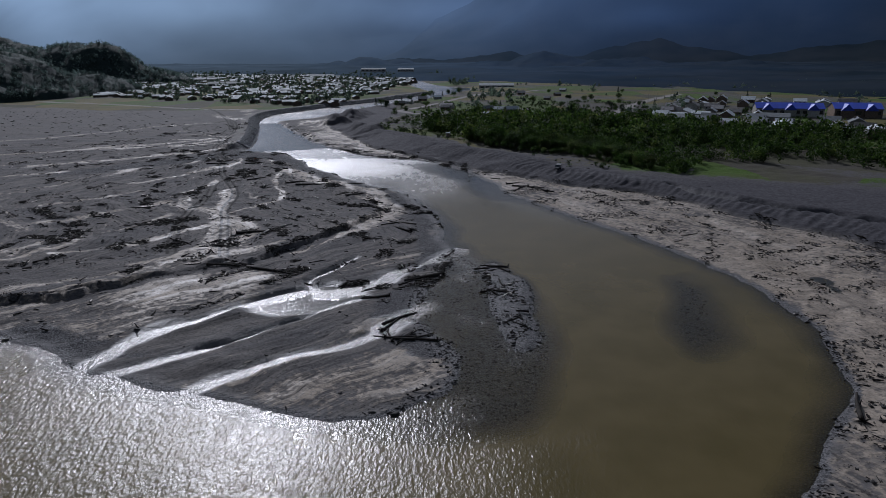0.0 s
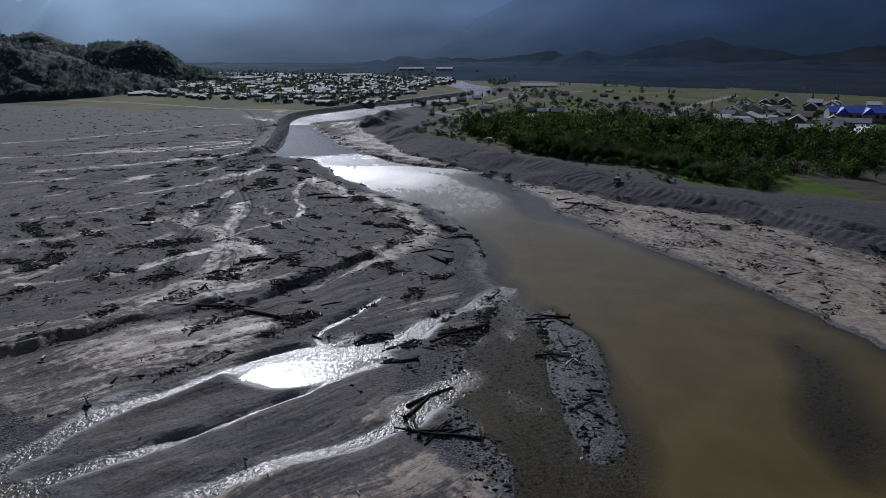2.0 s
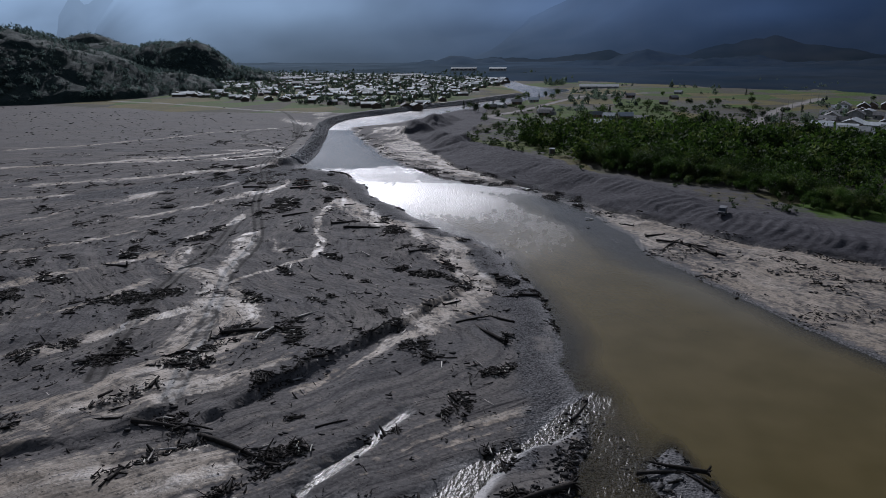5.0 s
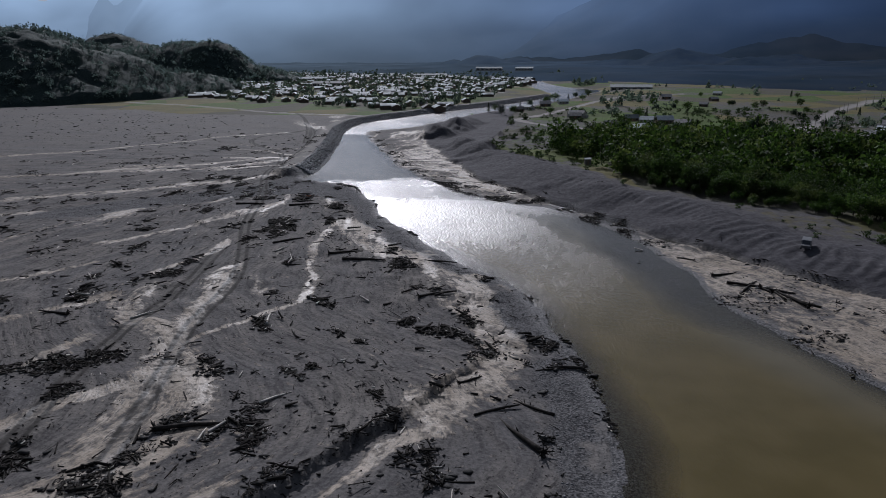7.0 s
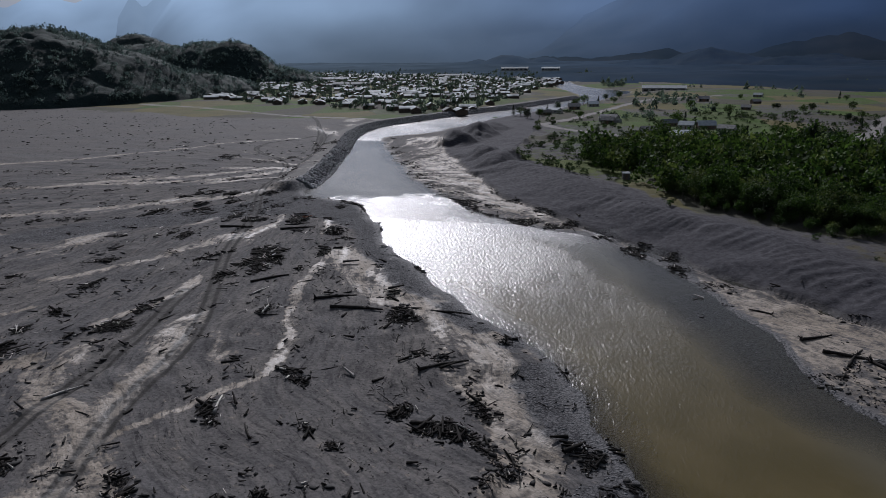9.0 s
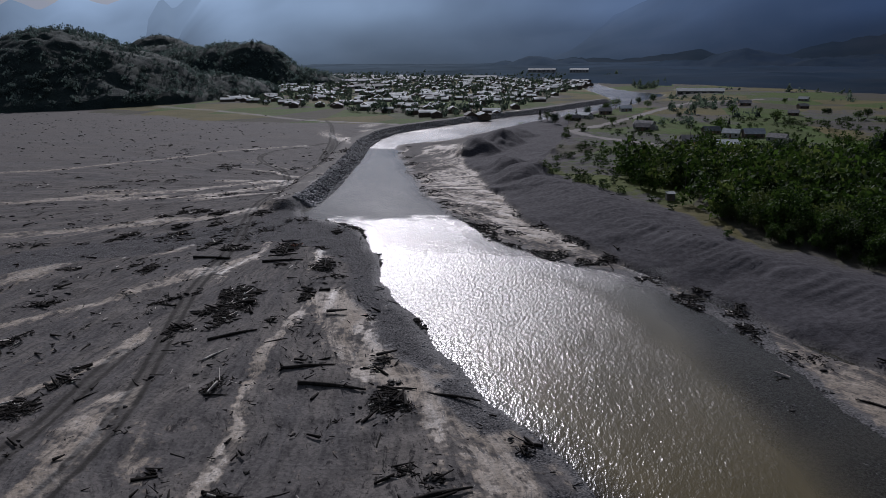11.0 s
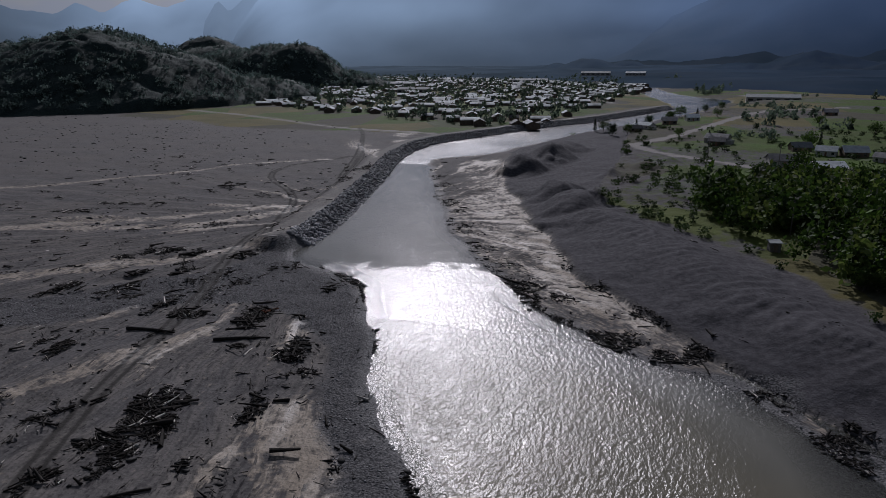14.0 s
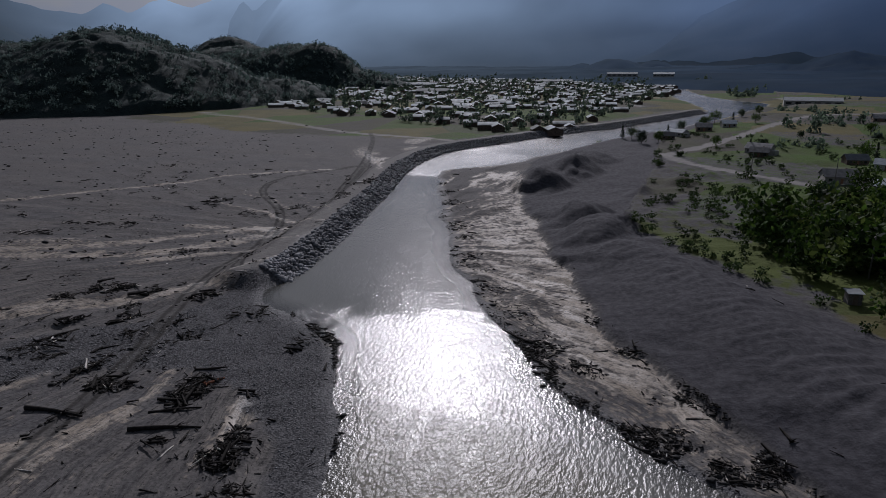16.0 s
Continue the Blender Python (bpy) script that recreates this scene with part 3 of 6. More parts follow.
def water_material():
    mat, nt, bsdf = material("silty_river_water")
    nt.nodes.remove(bsdf)
    out = nt.nodes["Material Output"]
    depth, ripple = attribute(nt, "depth"), attribute(nt, "ripple")
    ripple = maths(nt, "MULTIPLY", ripple, ranged(nt, grain(nt, 0.5, 3, (1, 0.35, 1), 0.3), 0.35, 0.65, 0.9, 1.1))
    big = grain(nt, 1.7, 2, (1, 0.5, 1), 0.5)
    small = grain(nt, 4.0, 2, (1, 0.6, 1), 0.2)
    swell = grain(nt, 0.12, 2)
    h = maths(nt, "ADD", maths(nt, "MULTIPLY", big, 0.27), maths(nt, "MULTIPLY", small, 0.09))
    h = maths(nt, "MULTIPLY", h, ripple)
    b = node(nt, "ShaderNodeBump", Strength=1.0, Distance=1.0)
    nt.links.new(h, b.inputs["Height"])
    tint = mixed(nt, ranged(nt, swell, 0.35, 0.65), (0.060, 0.046, 0.014), (0.076, 0.058, 0.021))
    # Sky reflection put into the water's body colour as a grey tint.
    tint = mixed(nt, attribute(nt, "sky_grey"), tint, (0.105, 0.106, 0.098))
    body = node(nt, "ShaderNodeBsdfDiffuse")
    nt.links.new(tint, body.inputs["Color"])
    clear = node(nt, "ShaderNodeBsdfTransparent", Color=(0.75, 0.78, 0.74, 1))
    murk = nt.nodes.new("ShaderNodeMixShader")
    nt.links.new(ranged(nt, depth, 0.0, 0.9, 0.12, 0.97), murk.inputs[0])
    nt.links.new(clear.outputs[0], murk.inputs[1])
    nt.links.new(body.outputs[0], murk.inputs[2])
    gloss = node(nt, "ShaderNodeBsdfGlossy", Roughness=0.1, Color=(0.70, 0.69, 0.69, 1))
    nt.links.new(ranged(nt, ripple, 0.1, 1.0, 0.08, 0.42), gloss.inputs["Roughness"])
    nt.links.new(b.outputs[0], gloss.inputs["Normal"])
    fres = node(nt, "ShaderNodeFresnel", IOR=1.33)
    nt.links.new(b.outputs[0], fres.inputs["Normal"])
    top = nt.nodes.new("ShaderNodeMixShader")
    nt.links.new(fres.outputs[0], top.inputs[0])
    nt.links.new(murk.outputs[0], top.inputs[1])
    nt.links.new(gloss.outputs[0], top.inputs[2])
    nt.links.new(top.outputs[0], out.inputs["Surface"])
    return mat


def plain(name, low, high, rough=0.8, scale=2.0, relief=0.4, metal=0.0, distance=0.03, by_object=0.0):
    mat, nt, bsdf = material(name)
    g = grain(nt, scale, 5)
    col = mixed(nt, ranged(nt, g, 0.3, 0.7), low, high)
    if by_object:
        info = nt.nodes.new("ShaderNodeObjectInfo")
        hsv = node(nt, "ShaderNodeHueSaturation")
        nt.links.new(col, hsv.inputs["Color"])
        nt.links.new(ranged(nt, info.outputs["Random"], 0, 1, 1 - by_object, 1 + by_object), hsv.inputs["Value"])
        col = hsv.outputs[0]
    nt.links.new(col, bsdf.inputs["Base Color"])
    bsdf.inputs["Roughness"].default_value, bsdf.inputs["Metallic"].default_value = rough, metal
    if rough >= 0.75:
        bsdf.inputs["Specular IOR Level"].default_value = 0.12
    if relief:
        bumped(nt, bsdf, grain(nt, scale * 4, 4), relief, distance)
    return mat


def foliage(name, low, high, through_light=0.35):
    mat, nt, bsdf = material(name)
    geo = nt.nodes.new("ShaderNodeNewGeometry")
    info = nt.nodes.new("ShaderNodeObjectInfo")
    tint = mixed(nt, geo.outputs["Random Per Island"], low, high)
    hsv = node(nt, "ShaderNodeHueSaturation")
    nt.links.new(tint, hsv.inputs["Color"])
    geo_n = node(nt, "ShaderNodeTexNoise", Scale=0.11, Detail=3.0)
    nt.links.new(geo.outputs["Position"], geo_n.inputs["Vector"])
    nt.links.new(maths(nt, "MULTIPLY", ranged(nt, info.outputs["Random"], 0, 1, 0.7, 1.3), ranged(nt, geo_n.outputs["Fac"], 0.35, 0.65, 0.5, 1.4)), hsv.inputs["Value"])
    nt.links.new(hsv.outputs[0], bsdf.inputs["Base Color"])
    bsdf.inputs["Roughness"].default_value = 0.75
    bsdf.inputs["Specular IOR Level"].default_value = 0.15
    tr = node(nt, "ShaderNodeBsdfTranslucent")
    nt.links.new(hsv.outputs[0], tr.inputs["Color"])
    mix = node(nt, "ShaderNodeMixShader", Fac=through_light)
    nt.links.new(bsdf.outputs[0], mix.inputs[1])
    nt.links.new(tr.outputs[0], mix.inputs[2])
    nt.links.new(mix.outputs[0], nt.nodes["Material Output"].inputs["Surface"])
    return mat


def canopy(name, low, high):
    """A closed forest seen from afar: leafy mottling at the size of crowns and of stands."""
    mat, nt, bsdf = material(name)
    tree, stand, leaf = grain(nt, 0.12, 5), grain(nt, 0.018, 4), grain(nt, 0.7, 4)
    col = mixed(nt, ranged(nt, tree, 0.35, 0.65), low, high)
    col = mixed(nt, ranged(nt, stand, 0.48, 0.62, 0, 0.35), col, (high[0] * 1.25, high[1] * 1.2, high[2] * 0.9))
    col = mixed(nt, ranged(nt, leaf, 0.40, 0.52, 0.45, 0), col, tuple(c * 0.4 for c in low))
    nt.links.new(col, bsdf.inputs["Base Color"])
    bsdf.inputs["Roughness"].default_value, bsdf.inputs["Specular IOR Level"].default_value = 0.9, 0.1
    bumped(nt, bsdf, leaf, 0.8, 1.2)
    return mat


def mountain_material():
    """Far slopes seen through rain haze: a backdrop that glows with the lit air before it."""
    mat, nt, bsdf = material("hazy_far_mountains")
    rock = mixed(nt, ranged(nt, grain(nt, 0.006, 6), 0.35, 0.65), (0.008, 0.011, 0.009), (0.018, 0.020, 0.018))
    nt.links.new(rock, bsdf.inputs["Base Color"])
    bsdf.inputs["Roughness"].default_value = 0.95
    bsdf.inputs["Specular IOR Level"].default_value = 0.0
    # Haze is put in as emission; its tint runs from navy to grey-blue.
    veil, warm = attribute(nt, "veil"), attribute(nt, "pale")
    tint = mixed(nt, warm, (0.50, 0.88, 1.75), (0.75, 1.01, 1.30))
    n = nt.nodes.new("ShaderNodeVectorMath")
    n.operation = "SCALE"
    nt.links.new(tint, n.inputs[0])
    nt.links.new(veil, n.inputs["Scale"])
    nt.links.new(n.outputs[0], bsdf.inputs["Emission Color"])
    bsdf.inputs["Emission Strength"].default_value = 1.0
    return mat


M_GROUND, M_WATER, M_MOUNTAIN = ground_material(), water_material(), mountain_material()
M_WOOD = plain("soaked_driftwood", (0.010, 0.009, 0.008), (0.034, 0.029, 0.025), 0.9, 3.0, by_object=0.3)
M_PALE_WOOD = plain("bleached_driftwood", (0.26, 0.23, 0.20), (0.42, 0.39, 0.35), 0.7, 3.0)
M_RUSTY = plain("red_brown_wood", (0.10, 0.035, 0.02), (0.19, 0.075, 0.04), 0.85, 3.0)
M_ROCK = plain("grey_quarry_rock", (0.085, 0.085, 0.090), (0.22, 0.22, 0.225), 0.8, 1.5, 0.6, by_object=0.45)
M_STONE = plain("river_cobble", (0.05, 0.05, 0.055), (0.16, 0.158, 0.16), 0.7, 2.0)
M_CLOD = plain("dark_wet_clod", (0.012, 0.0115, 0.0115), (0.034, 0.032, 0.030), 0.8, 2.5)
M_LEAF = foliage("willow_scrub_leaves", (0.008, 0.020, 0.004), (0.050, 0.090, 0.014), 0.36)
M_BUSH = foliage("low_bush_leaves", (0.012, 0.022, 0.008), (0.042, 0.064, 0.020), 0.3)
M_LEAF_DARK = foliage("dark_conifer_needles", (0.014, 0.026, 0.014), (0.034, 0.055, 0.026), 0.2)
M_LEAF_DRY = foliage("yellowing_scrub_leaves", (0.034, 0.054, 0.012), (0.082, 0.106, 0.024))
M_BARK = plain("grey_bark", (0.060, 0.050, 0.042), (0.120, 0.105, 0.090), 0.9, 4.0)
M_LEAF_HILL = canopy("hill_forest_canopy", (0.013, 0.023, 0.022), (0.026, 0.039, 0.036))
# Next two: far leaves made paler and bluer, distance haze put into their colour.
M_GARDEN_HAZED = foliage("hazed_garden_leaves", (0.045, 0.068, 0.050), (0.095, 0.125, 0.085), 0.5)
M_TOPS_HAZED = foliage("hazed_hill_tree_leaves", (0.050, 0.074, 0.068), (0.082, 0.110, 0.098), 0.5)
M_WALL = plain("weathered_board_wall", (0.22, 0.21, 0.19), (0.36, 0.35, 0.32), 0.8, 1.0, 0.2, by_object=0.5)
M_WALL_DARK = plain("dark_shingle_wall", (0.09, 0.07, 0.055), (0.17, 0.13, 0.10), 0.85, 1.0, 0.2, by_object=0.4)
M_ZINC = plain("zinc_sheet_roof", (0.20, 0.215, 0.225), (0.31, 0.33, 0.34), 0.80, 0.6, 0.25, 0.0, by_object=0.6)
M_ROOF_DARK = plain("painted_sheet_roof", (0.085, 0.085, 0.086), (0.17, 0.165, 0.165), 0.75, 0.6, 0.2, by_object=0.6)
M_FAR_ROOF = plain("far_sheet_roofs", (0.035, 0.042, 0.045), (0.38, 0.41, 0.42), 0.8, 0.09, 0.0)
M_BLUE = plain("blue_sheet_roof", (0.012, 0.035, 0.30), (0.022, 0.055, 0.42), 0.45, 0.3, 0.1)
M_PANE = plain("window_glass", (0.012, 0.015, 0.020), (0.025, 0.030, 0.036), 0.08, 1.0, 0.0)
M_DOOR = plain("painted_door", (0.13, 0.06, 0.035), (0.22, 0.11, 0.06), 0.6, 2.0, 0.0, by_object=0.5)
M_POLE = plain("grey_timber_pole", (0.10, 0.09, 0.08), (0.18, 0.165, 0.15), 0.85, 3.0)
M_CAR = plain("grey_car_paint", (0.045, 0.047, 0.052), (0.07, 0.072, 0.078), 0.5, 1.0, 0.0)
M_TYRE = plain("tyre_rubber", (0.015, 0.015, 0.015), (0.03, 0.03, 0.03), 0.9, 4.0, 0.0)


# ---- mesh tools ----
def mesh_from(name, verts, faces, mat, smooth_faces=False, attributes=None):
    """Mesh data from an n x 3 array and an array (or list) of faces of one size."""
    me = bpy.data.meshes.new(name)
    verts = np.asarray(verts, np.float32)
    faces = np.asarray(faces, np.int32)
    me.vertices.add(len(verts))
    me.vertices.foreach_set("co", verts.ravel())
    n, k = faces.shape
    me.loops.add(n * k)
    me.polygons.add(n)
    me.loops.foreach_set("vertex_index", faces.ravel())
    me.polygons.foreach_set("loop_start", np.arange(0, n * k, k, dtype=np.int32))
    me.polygons.foreach_set("loop_total", np.full(n, k, np.int32))
    if smooth_faces:
        me.polygons.foreach_set("use_smooth", np.ones(n, bool))
    for key, values in (attributes or {}).items():
        layer = me.attributes.new(key, "FLOAT", "POINT")
        layer.data.foreach_set("value", np.asarray(values, np.float32))
    me.materials.append(mat)
    me.update(calc_edges=True)
    return me


def part(name, data, parent, label="", m=None):
    """Mesh data (or a bmesh and its material) as one mesh object under a thing or a part."""
    if isinstance(data, tuple):
        bm, mat = data
        me = bpy.data.meshes.new(name)
        bm.to_mesh(me)
        bm.free()
        me.materials.append(mat)
        data = me
    ob = new(name, data)
    ob.parent = parent
    if m is not None:
        ob.matrix_basis = m
    return tagged(ob, label)


def box(bm, x0, y0, z0, x1, y1, z1, m=None):
    v = [bm.verts.new(p) for p in ((x0, y0, z0), (x1, y0, z0), (x1, y1, z0), (x0, y1, z0), (x0, y0, z1), (x1, y0, z1), (x1, y1, z1), (x0, y1, z1))]
    for f in ((3, 2, 1, 0), (4, 5, 6, 7), (0, 1, 5, 4), (1, 2, 6, 5), (2, 3, 7, 6), (3, 0, 4, 7)):
        bm.faces.new([v[i] for i in f])
    if m is not None:
        bmesh.ops.transform(bm, matrix=m, verts=v)
    return v


def tube(points, radii, sides=7, seed=0, rough=0.12):
    """Vertices and quads of a bent, uneven, tapered stem."""
    rng = np.random.RandomState(seed)
    p = np.asarray(points, float)
    t = np.gradient(p, axis=0)
    t /= np.linalg.norm(t, axis=1)[:, None] + 1e-9
    ref = np.array((0, 0, 1.0)) if abs(t[0, 2]) < 0.8 else np.array((1.0, 0, 0))
    a = np.cross(t, ref)
    a /= np.linalg.norm(a, axis=1)[:, None] + 1e-9
    b = np.cross(t, a)
    ang = np.linspace(0, 2 * np.pi, sides, endpoint=False)
    rows = []
    for i in range(len(p)):
        r = radii[i] * (1 + rough * (rng.rand(sides) - 0.5) * 2)
        rows.append(p[i] + r[:, None] * (np.cos(ang)[:, None] * a[i] + np.sin(ang)[:, None] * b[i]))
    rows = [np.repeat(p[:1], sides, 0)] + rows + [np.repeat(p[-1:], sides, 0)]
    v = np.vstack(rows)
    f = []
    for i in range(len(rows) - 1):
        for k in range(sides):
            f.append((i * sides + k, i * sides + (k + 1) % sides, (i + 1) * sides + (k + 1) % sides, (i + 1) * sides + k))
    return v, np.array(f)


def joined(pieces):
    vs, fs, n = [], [], 0
    for v, f in pieces:
        vs.append(v)
        fs.append(np.asarray(f) + n)
        n += len(v)
    return np.vstack(vs), np.vstack(fs)


# ---- ground, water, distance ----
def graded(cuts):
    """Grid lines: cuts are (from, step) pairs; steps glide between them."""
    out, x = [], cuts[0][0]
    at, steps = [c[0] for c in cuts], [c[1] for c in cuts]
    while x < cuts[-1][0]:
        out.append(x)
        x += float(np.interp(x, at, steps))
    return np.array(out + [cuts[-1][0]])


def sheet(xs, ys):
    gx, gy = np.meshgrid(xs, ys)
    i = np.arange(len(xs) * len(ys)).reshape(len(ys), len(xs))
    quads = np.stack([i[:-1, :-1], i[:-1, 1:], i[1:, 1:], i[1:, :-1]], -1).reshape(-1, 4)
    return gx.ravel(), gy.ravel(), quads


GRID_X = graded([(-4900, 400), (-1500, 60), (-400, 7), (-150, 1.1), (-110, 0.65), (70, 0.65), (110, 1.0), (260, 5), (800, 40), (4900, 400)])
GRID_Y = graded([(-900, 200), (-100, 30), (40, 1.2), (70, 0.6), (200, 0.65), (300, 0.9), (420, 1.3), (560, 3), (1000, 14), (2000, 60), (4900, 300)])
gx, gy, quads = sheet(GRID_X, GRID_Y)
maps = floor_maps(gx, gy)
GRID_Z = maps["z"].reshape(len(GRID_Y), len(GRID_X))
ground_me = mesh_from("ground", np.stack([gx, gy, maps["z"]], -1), quads, M_GROUND, True, {k: maps[k] for k in ("silt", "gravel", "grass", "road", "wet", "across", "along", "track", "flow", "spoil")})
tagged(new("ground", ground_me), "dark volcanic sand flats with pale silt streaks, gravel and turf", "ground", kind="structure")

rx, ry, rquads = sheet(graded([(-900, 20), (-200, 3), (-110, 1.0), (110, 1.0), (310, 6)]), graded([(20, 1.2), (150, 1.0), (380, 1.2), (600, 3), (1600, 20)]))
rmaps = floor_maps(rx, ry)
low = rmaps["z"][rquads].min(1) < 0.06
used, again = np.unique(rquads[low], return_inverse=True)
ux, uy = rx[used], ry[used]
calm_pool = smooth(-2, 3, 0.33 * (ux + 88) - (uy - 328) + 6 * fbm(ux, uy, 16, 4, 30) + 7 * fbm(ux, uy, 3.0, 2, 38))
ripple = 0.35 + 0.42 * smooth(104, 84, uy + 0.25 * ux) + 0.45 * smooth(165, 300, uy + 22 * fbm(ux, uy, 30, 3, 40)) * smooth(480, 440, uy) + 0.08 * smooth(440, 480, uy)
ripple = np.where((uy > 305) & (uy < 470), 0.26 + (0.33 + 0.24 * smooth(325, 270, uy)) * calm_pool, ripple)
lee, _ = line_distance(ux, uy, RIGHT_BANK)
ripple *= 1 - 0.72 * (1 - smooth(6, 15, lee + 5 * fbm(ux, uy, 20, 3, 39))) * smooth(150, 185, uy) * smooth(300, 270, uy)
ripple *= 1 - 0.75 * np.maximum(smooth(8, 30, ux) * smooth(88, 110, uy), smooth(6, 24, ux + 5 * fbm(ux, uy, 10, 3, 42)))
ripple *= 0.95 + 0.14 * fbm(ux, uy, 22, 3, 31)
ripple = np.where((rmaps["rill"][used] > 0.3) & (uy > 78), 0.8, ripple)
on_shoal = smooth(-5, 5, ring_depth(ux, uy, SHOAL_BAR) + 3 * fbm(ux, uy, 9, 3, 34))
ripple = ripple * (1 - on_shoal) + (0.22 + 0.38 * smooth(-0.1, 0.5, fbm(ux, uy, 12, 3, 33))) * on_shoal
# The last attribute says where the painted sky reflection greys the water.
water_me = mesh_from("river", np.stack([ux, uy, 0.012 * fbm(ux, uy, 4, 2, 32)], -1), again.reshape(-1, 4), M_WATER, True, {"depth": np.clip(-rmaps["z"][used], 0, 3), "ripple": np.clip(ripple, 0.05, 1.5), "sky_grey": 0.5 * smooth(190, 285, uy) + smooth(285, 330, uy) * 0.45 + 0.3 * smooth(14, 4, lee) * smooth(160, 200, uy) * smooth(330, 300, uy)})
tagged(new("river_water", water_me), "silty brown river with wind ripples and sun glitter", "water", kind="structure")


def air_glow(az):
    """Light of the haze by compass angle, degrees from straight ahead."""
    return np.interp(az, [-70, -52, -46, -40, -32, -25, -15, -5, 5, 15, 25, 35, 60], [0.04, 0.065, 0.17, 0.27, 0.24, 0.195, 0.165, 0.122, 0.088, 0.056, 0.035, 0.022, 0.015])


def ridge(az, crest, foot, back, share, seed):
    """One far range: az and crest are compass angles and crest heights in degrees; it climbs from foot to back metres away."""
    fine_az = np.arange(az[0], az[-1], 0.3)
    ga, gk, q = sheet(fine_az, np.linspace(0, 1, 34))
    top_deg = np.interp(ga, az, crest) + 0.22 * fbm(ga, np.full(ga.shape, seed * 3.1), 2.2, 4, seed)
    a = np.radians(ga)
    r = foot + (back - foot) * gk
    x, y = r * np.sin(a), r * np.cos(a)
    folds = 1 - np.abs(fbm(x, y, 900, 5, seed + 1))
    z = np.tan(np.radians(np.maximum(top_deg, 0.0))) * back * gk ** 1.4 * (0.72 + 0.28 * folds * (1 - gk) + 0.28 * gk) - 8 * (1 - gk)
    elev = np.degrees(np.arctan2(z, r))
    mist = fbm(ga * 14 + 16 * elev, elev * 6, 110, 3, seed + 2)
    # Emitted haze, with mist, fold shading and brighter cloud-light patches painted in.
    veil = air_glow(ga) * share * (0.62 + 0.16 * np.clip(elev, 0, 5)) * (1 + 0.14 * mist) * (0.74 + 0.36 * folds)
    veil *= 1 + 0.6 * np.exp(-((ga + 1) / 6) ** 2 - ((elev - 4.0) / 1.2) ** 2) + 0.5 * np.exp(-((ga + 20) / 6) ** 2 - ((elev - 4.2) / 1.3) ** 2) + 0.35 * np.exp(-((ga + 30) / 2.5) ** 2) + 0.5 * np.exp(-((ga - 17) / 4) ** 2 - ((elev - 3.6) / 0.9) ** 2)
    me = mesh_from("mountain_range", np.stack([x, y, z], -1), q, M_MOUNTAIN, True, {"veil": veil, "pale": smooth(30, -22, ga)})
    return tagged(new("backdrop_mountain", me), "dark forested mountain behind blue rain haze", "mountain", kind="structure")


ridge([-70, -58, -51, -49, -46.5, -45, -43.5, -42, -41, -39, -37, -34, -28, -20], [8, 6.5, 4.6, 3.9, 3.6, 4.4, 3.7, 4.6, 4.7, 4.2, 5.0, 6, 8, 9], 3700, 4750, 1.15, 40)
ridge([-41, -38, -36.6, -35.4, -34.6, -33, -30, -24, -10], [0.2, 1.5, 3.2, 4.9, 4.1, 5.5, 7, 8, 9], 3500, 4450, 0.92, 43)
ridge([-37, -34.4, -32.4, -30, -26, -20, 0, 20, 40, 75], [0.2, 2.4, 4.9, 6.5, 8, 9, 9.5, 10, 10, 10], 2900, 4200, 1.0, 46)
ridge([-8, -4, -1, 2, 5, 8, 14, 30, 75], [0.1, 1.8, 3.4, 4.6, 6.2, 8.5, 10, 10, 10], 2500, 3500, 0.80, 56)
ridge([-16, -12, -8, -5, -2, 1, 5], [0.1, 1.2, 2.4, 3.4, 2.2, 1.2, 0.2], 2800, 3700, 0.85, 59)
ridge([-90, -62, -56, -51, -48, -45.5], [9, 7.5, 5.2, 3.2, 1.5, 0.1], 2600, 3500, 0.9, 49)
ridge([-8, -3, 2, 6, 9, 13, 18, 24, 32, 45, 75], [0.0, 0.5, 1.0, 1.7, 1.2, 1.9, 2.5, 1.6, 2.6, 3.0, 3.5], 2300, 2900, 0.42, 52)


def clump_cloud(rng, count, rx_, ry_, rz_, leaf, base=0.0):
    """Leaf quads scattered in lumpy clusters through a crown."""
    centres = rng.normal(size=(max(5, count // 14), 3))
    centres /= np.linalg.norm(centres, axis=1)[:, None]
    centres *= (0.45 + 0.5 * rng.rand(len(centres), 1)) * np.array((rx_, ry_, rz_))
    centres[:, 2] = np.maximum(centres[:, 2], -0.8 * rz_)
    pick = centres[rng.randint(len(centres), size=count)] + rng.normal(size=(count, 3)) * np.array((rx_, ry_, rz_)) * 0.24
    a = rng.normal(size=(count, 3))
    a /= np.linalg.norm(a, axis=1)[:, None]
    b = np.cross(a, rng.normal(size=(count, 3)))
    b /= np.linalg.norm(b, axis=1)[:, None] + 1e-9
    size = leaf * (0.6 + 0.8 * rng.rand(count, 1))
    v = np.stack([pick - a * size, pick + b * size * 0.6, pick + a * size, pick - b * size * 0.6], 1).reshape(-1, 3)
    v[:, 2] += base
    return v, np.arange(count * 4).reshape(-1, 4)


